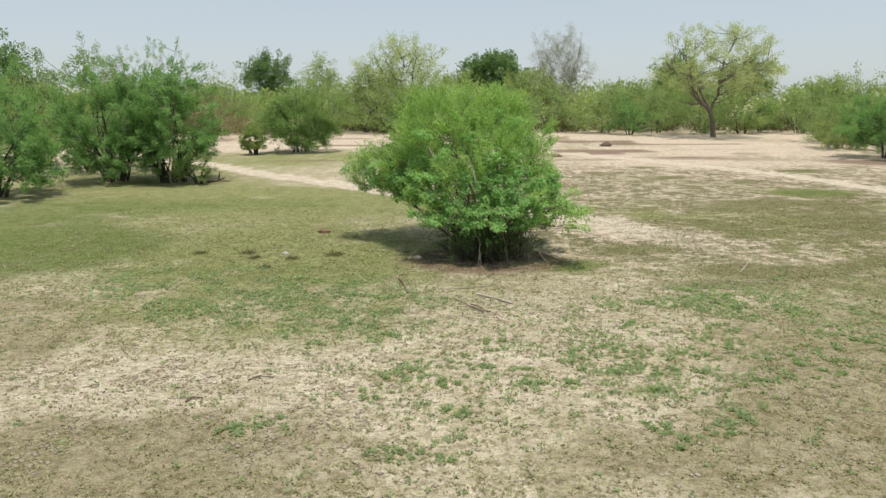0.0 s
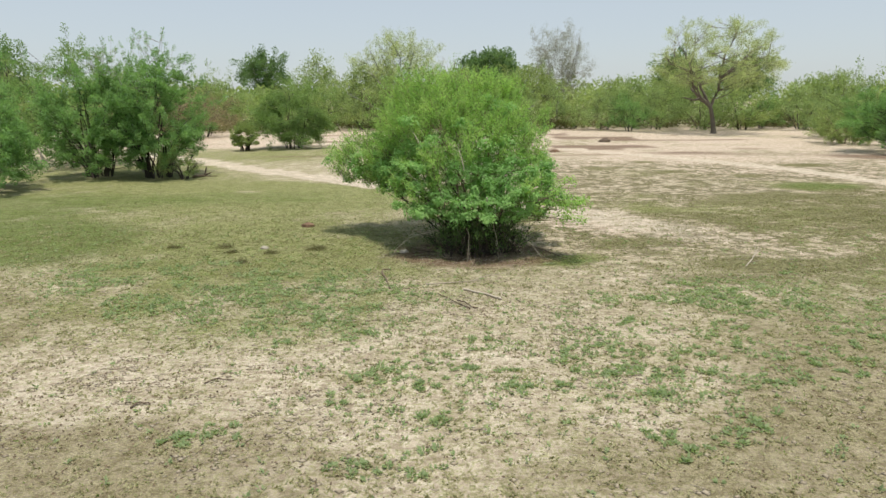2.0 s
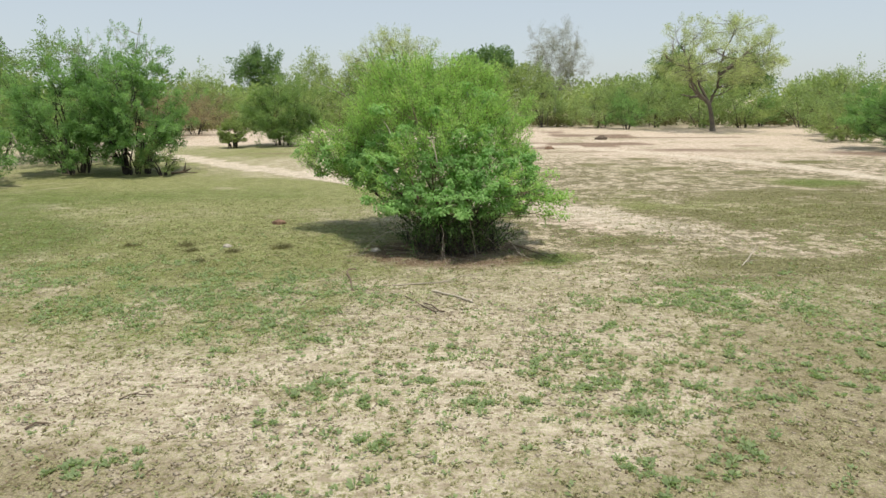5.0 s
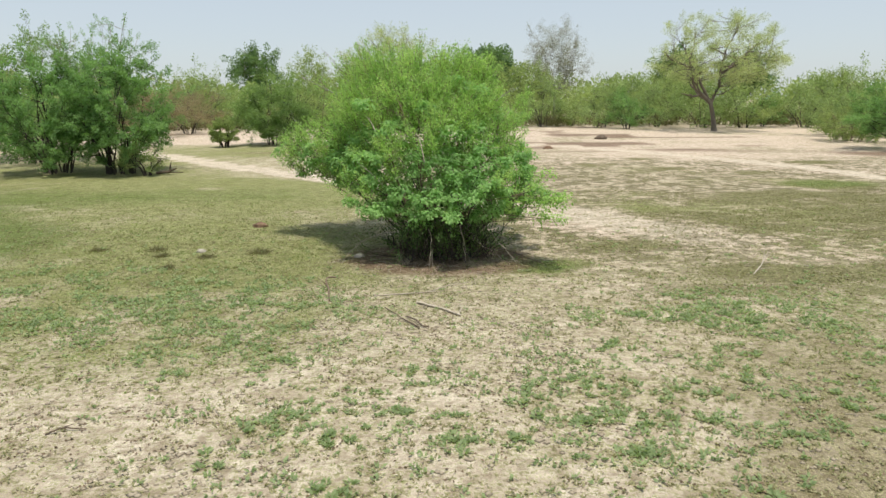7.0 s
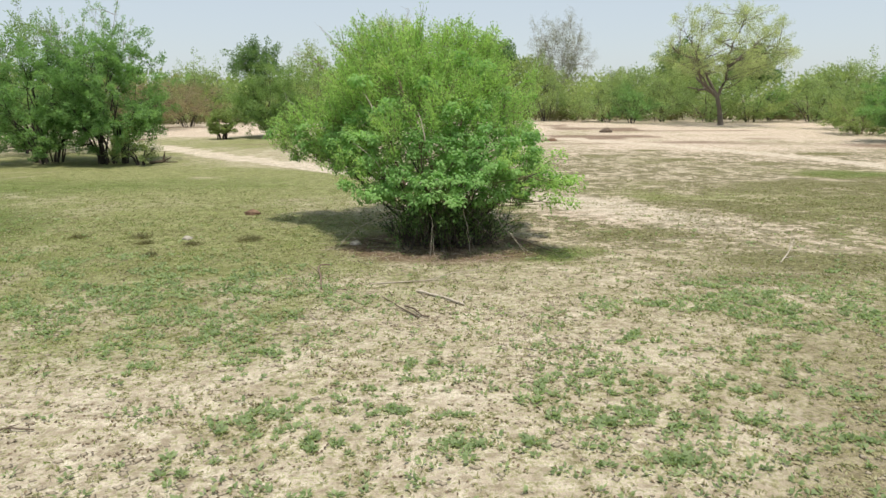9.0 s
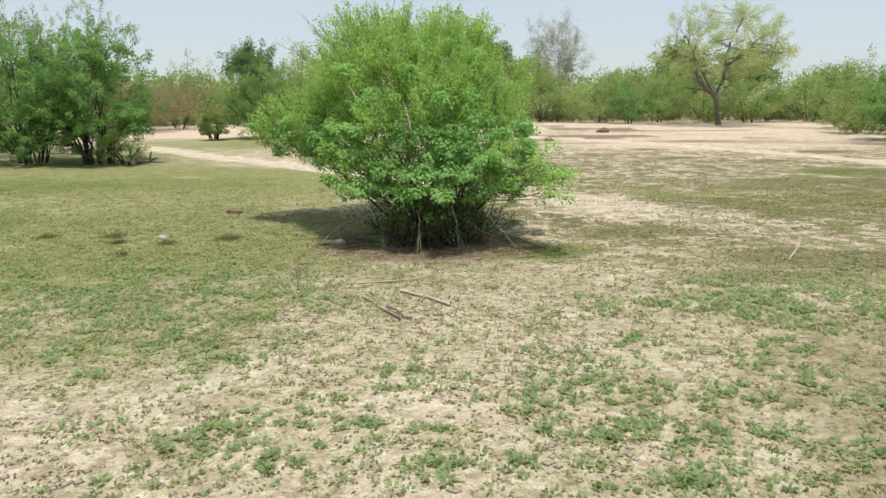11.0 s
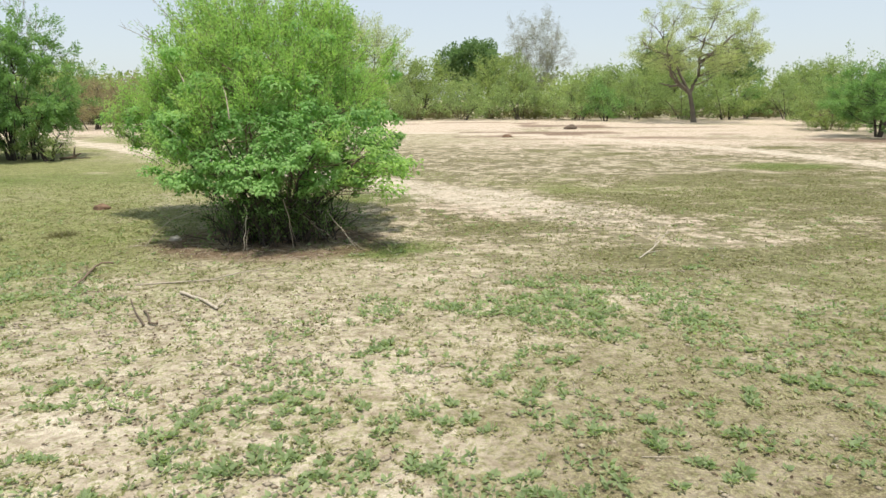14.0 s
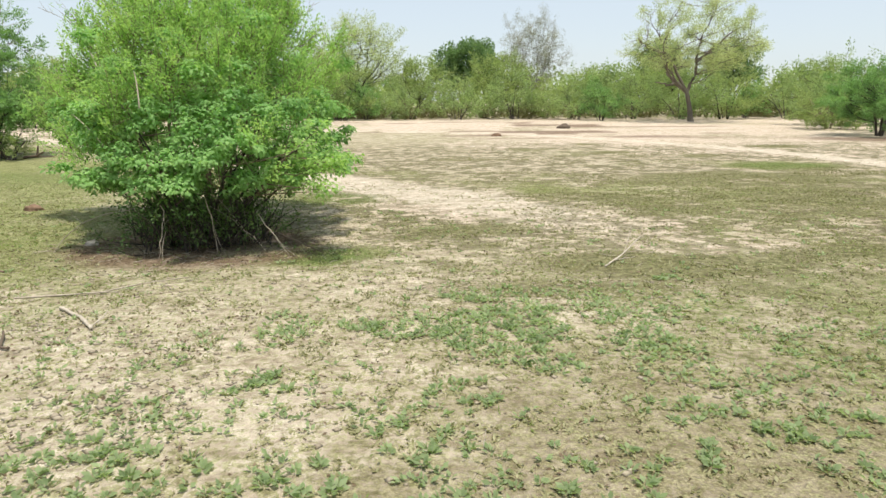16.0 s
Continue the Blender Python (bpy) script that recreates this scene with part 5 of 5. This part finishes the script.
def lump(name, x, y, sx, sy, sz, material, label, category, seed):
    bm = bmesh.new()
    bmesh.ops.create_icosphere(bm, subdivisions=3, radius=1)
    for v in bm.verts:
        k = 1 + 0.35 * (noise.noise(v.co * 1.7 + Vector((seed, 0, 0)))) + 0.4 * noise.noise(v.co * 4 + Vector((0, seed, 0)))
        v.co = Vector((v.co.x * sx * k, v.co.y * sy * k, max(v.co.z * sz * k, -0.25 * sz)))
    me = bpy.data.meshes.new(name)
    bm.to_mesh(me)
    bm.free()
    me.materials.append(material)
    smooth(me)
    ob = new(name, me)
    ob.location = (x, y, float(ground_z(x, y)) + 0.12 * sz)
    return tagged(ob, label, category)


lump("earth_clump", -6.95, 34.6, 0.42, 0.26, 0.2, MOUND, "low clump of red-brown earth on grass", "earth", 3)
lump("stone", -7.9, 28.95, 0.19, 0.14, 0.12, STONE, "pale flat stone lying on grass", "stone", 5)
lump("stone", -0.7, 27.9, 0.22, 0.16, 0.12, STONE, "small pale stone beside a bush", "stone", 8)
lump("earth_mound", 27.7, 108.0, 1.0, 0.8, 0.6, WOOD_DEAD, "dark weathered stump mound on pale sand", "earth", 11)
lump("earth_mound", 16.0, 87.2, 0.6, 0.5, 0.35, MOUND, "small brown earth mound on pale sand", "earth", 14)


def dry_tuft(x, y, seed, size, material, label):
    r = np.random.RandomState(seed)
    n = 260
    c = np.stack([r.normal(0, size * 0.3, n), r.normal(0, size * 0.26, n), np.zeros(n) - 0.01], 1)
    way = r.normal(size=(n, 3)) * np.array([1.0, 1.0, 0.15]) + c * 1.5 + np.array([0, 0, 0.45])
    V, T = leaves(r, c, way, size * 0.42, 0.028, 0.1)
    ob = new("grass_tuft", mesh_of("grass_tuft", V, T, None, (material,)))
    ob.location = (x, y, float(ground_z(x, y)))
    tagged(ob, label, "grass tuft", "grass tufts")


for k, (x, y, s) in enumerate([(-12.6, 29.2, 0.5), (-9.3, 28.2, 0.5), (-10.0, 29.3, 0.6), (-5.2, 28.7, 0.7), (-8.2, 26.2, 0.5), (-7.3, 28.0, 0.5)]):
    dry_tuft(x, y, 300 + k, s, LEAF_SCRUB, "dead brown grass tuft on short grass")
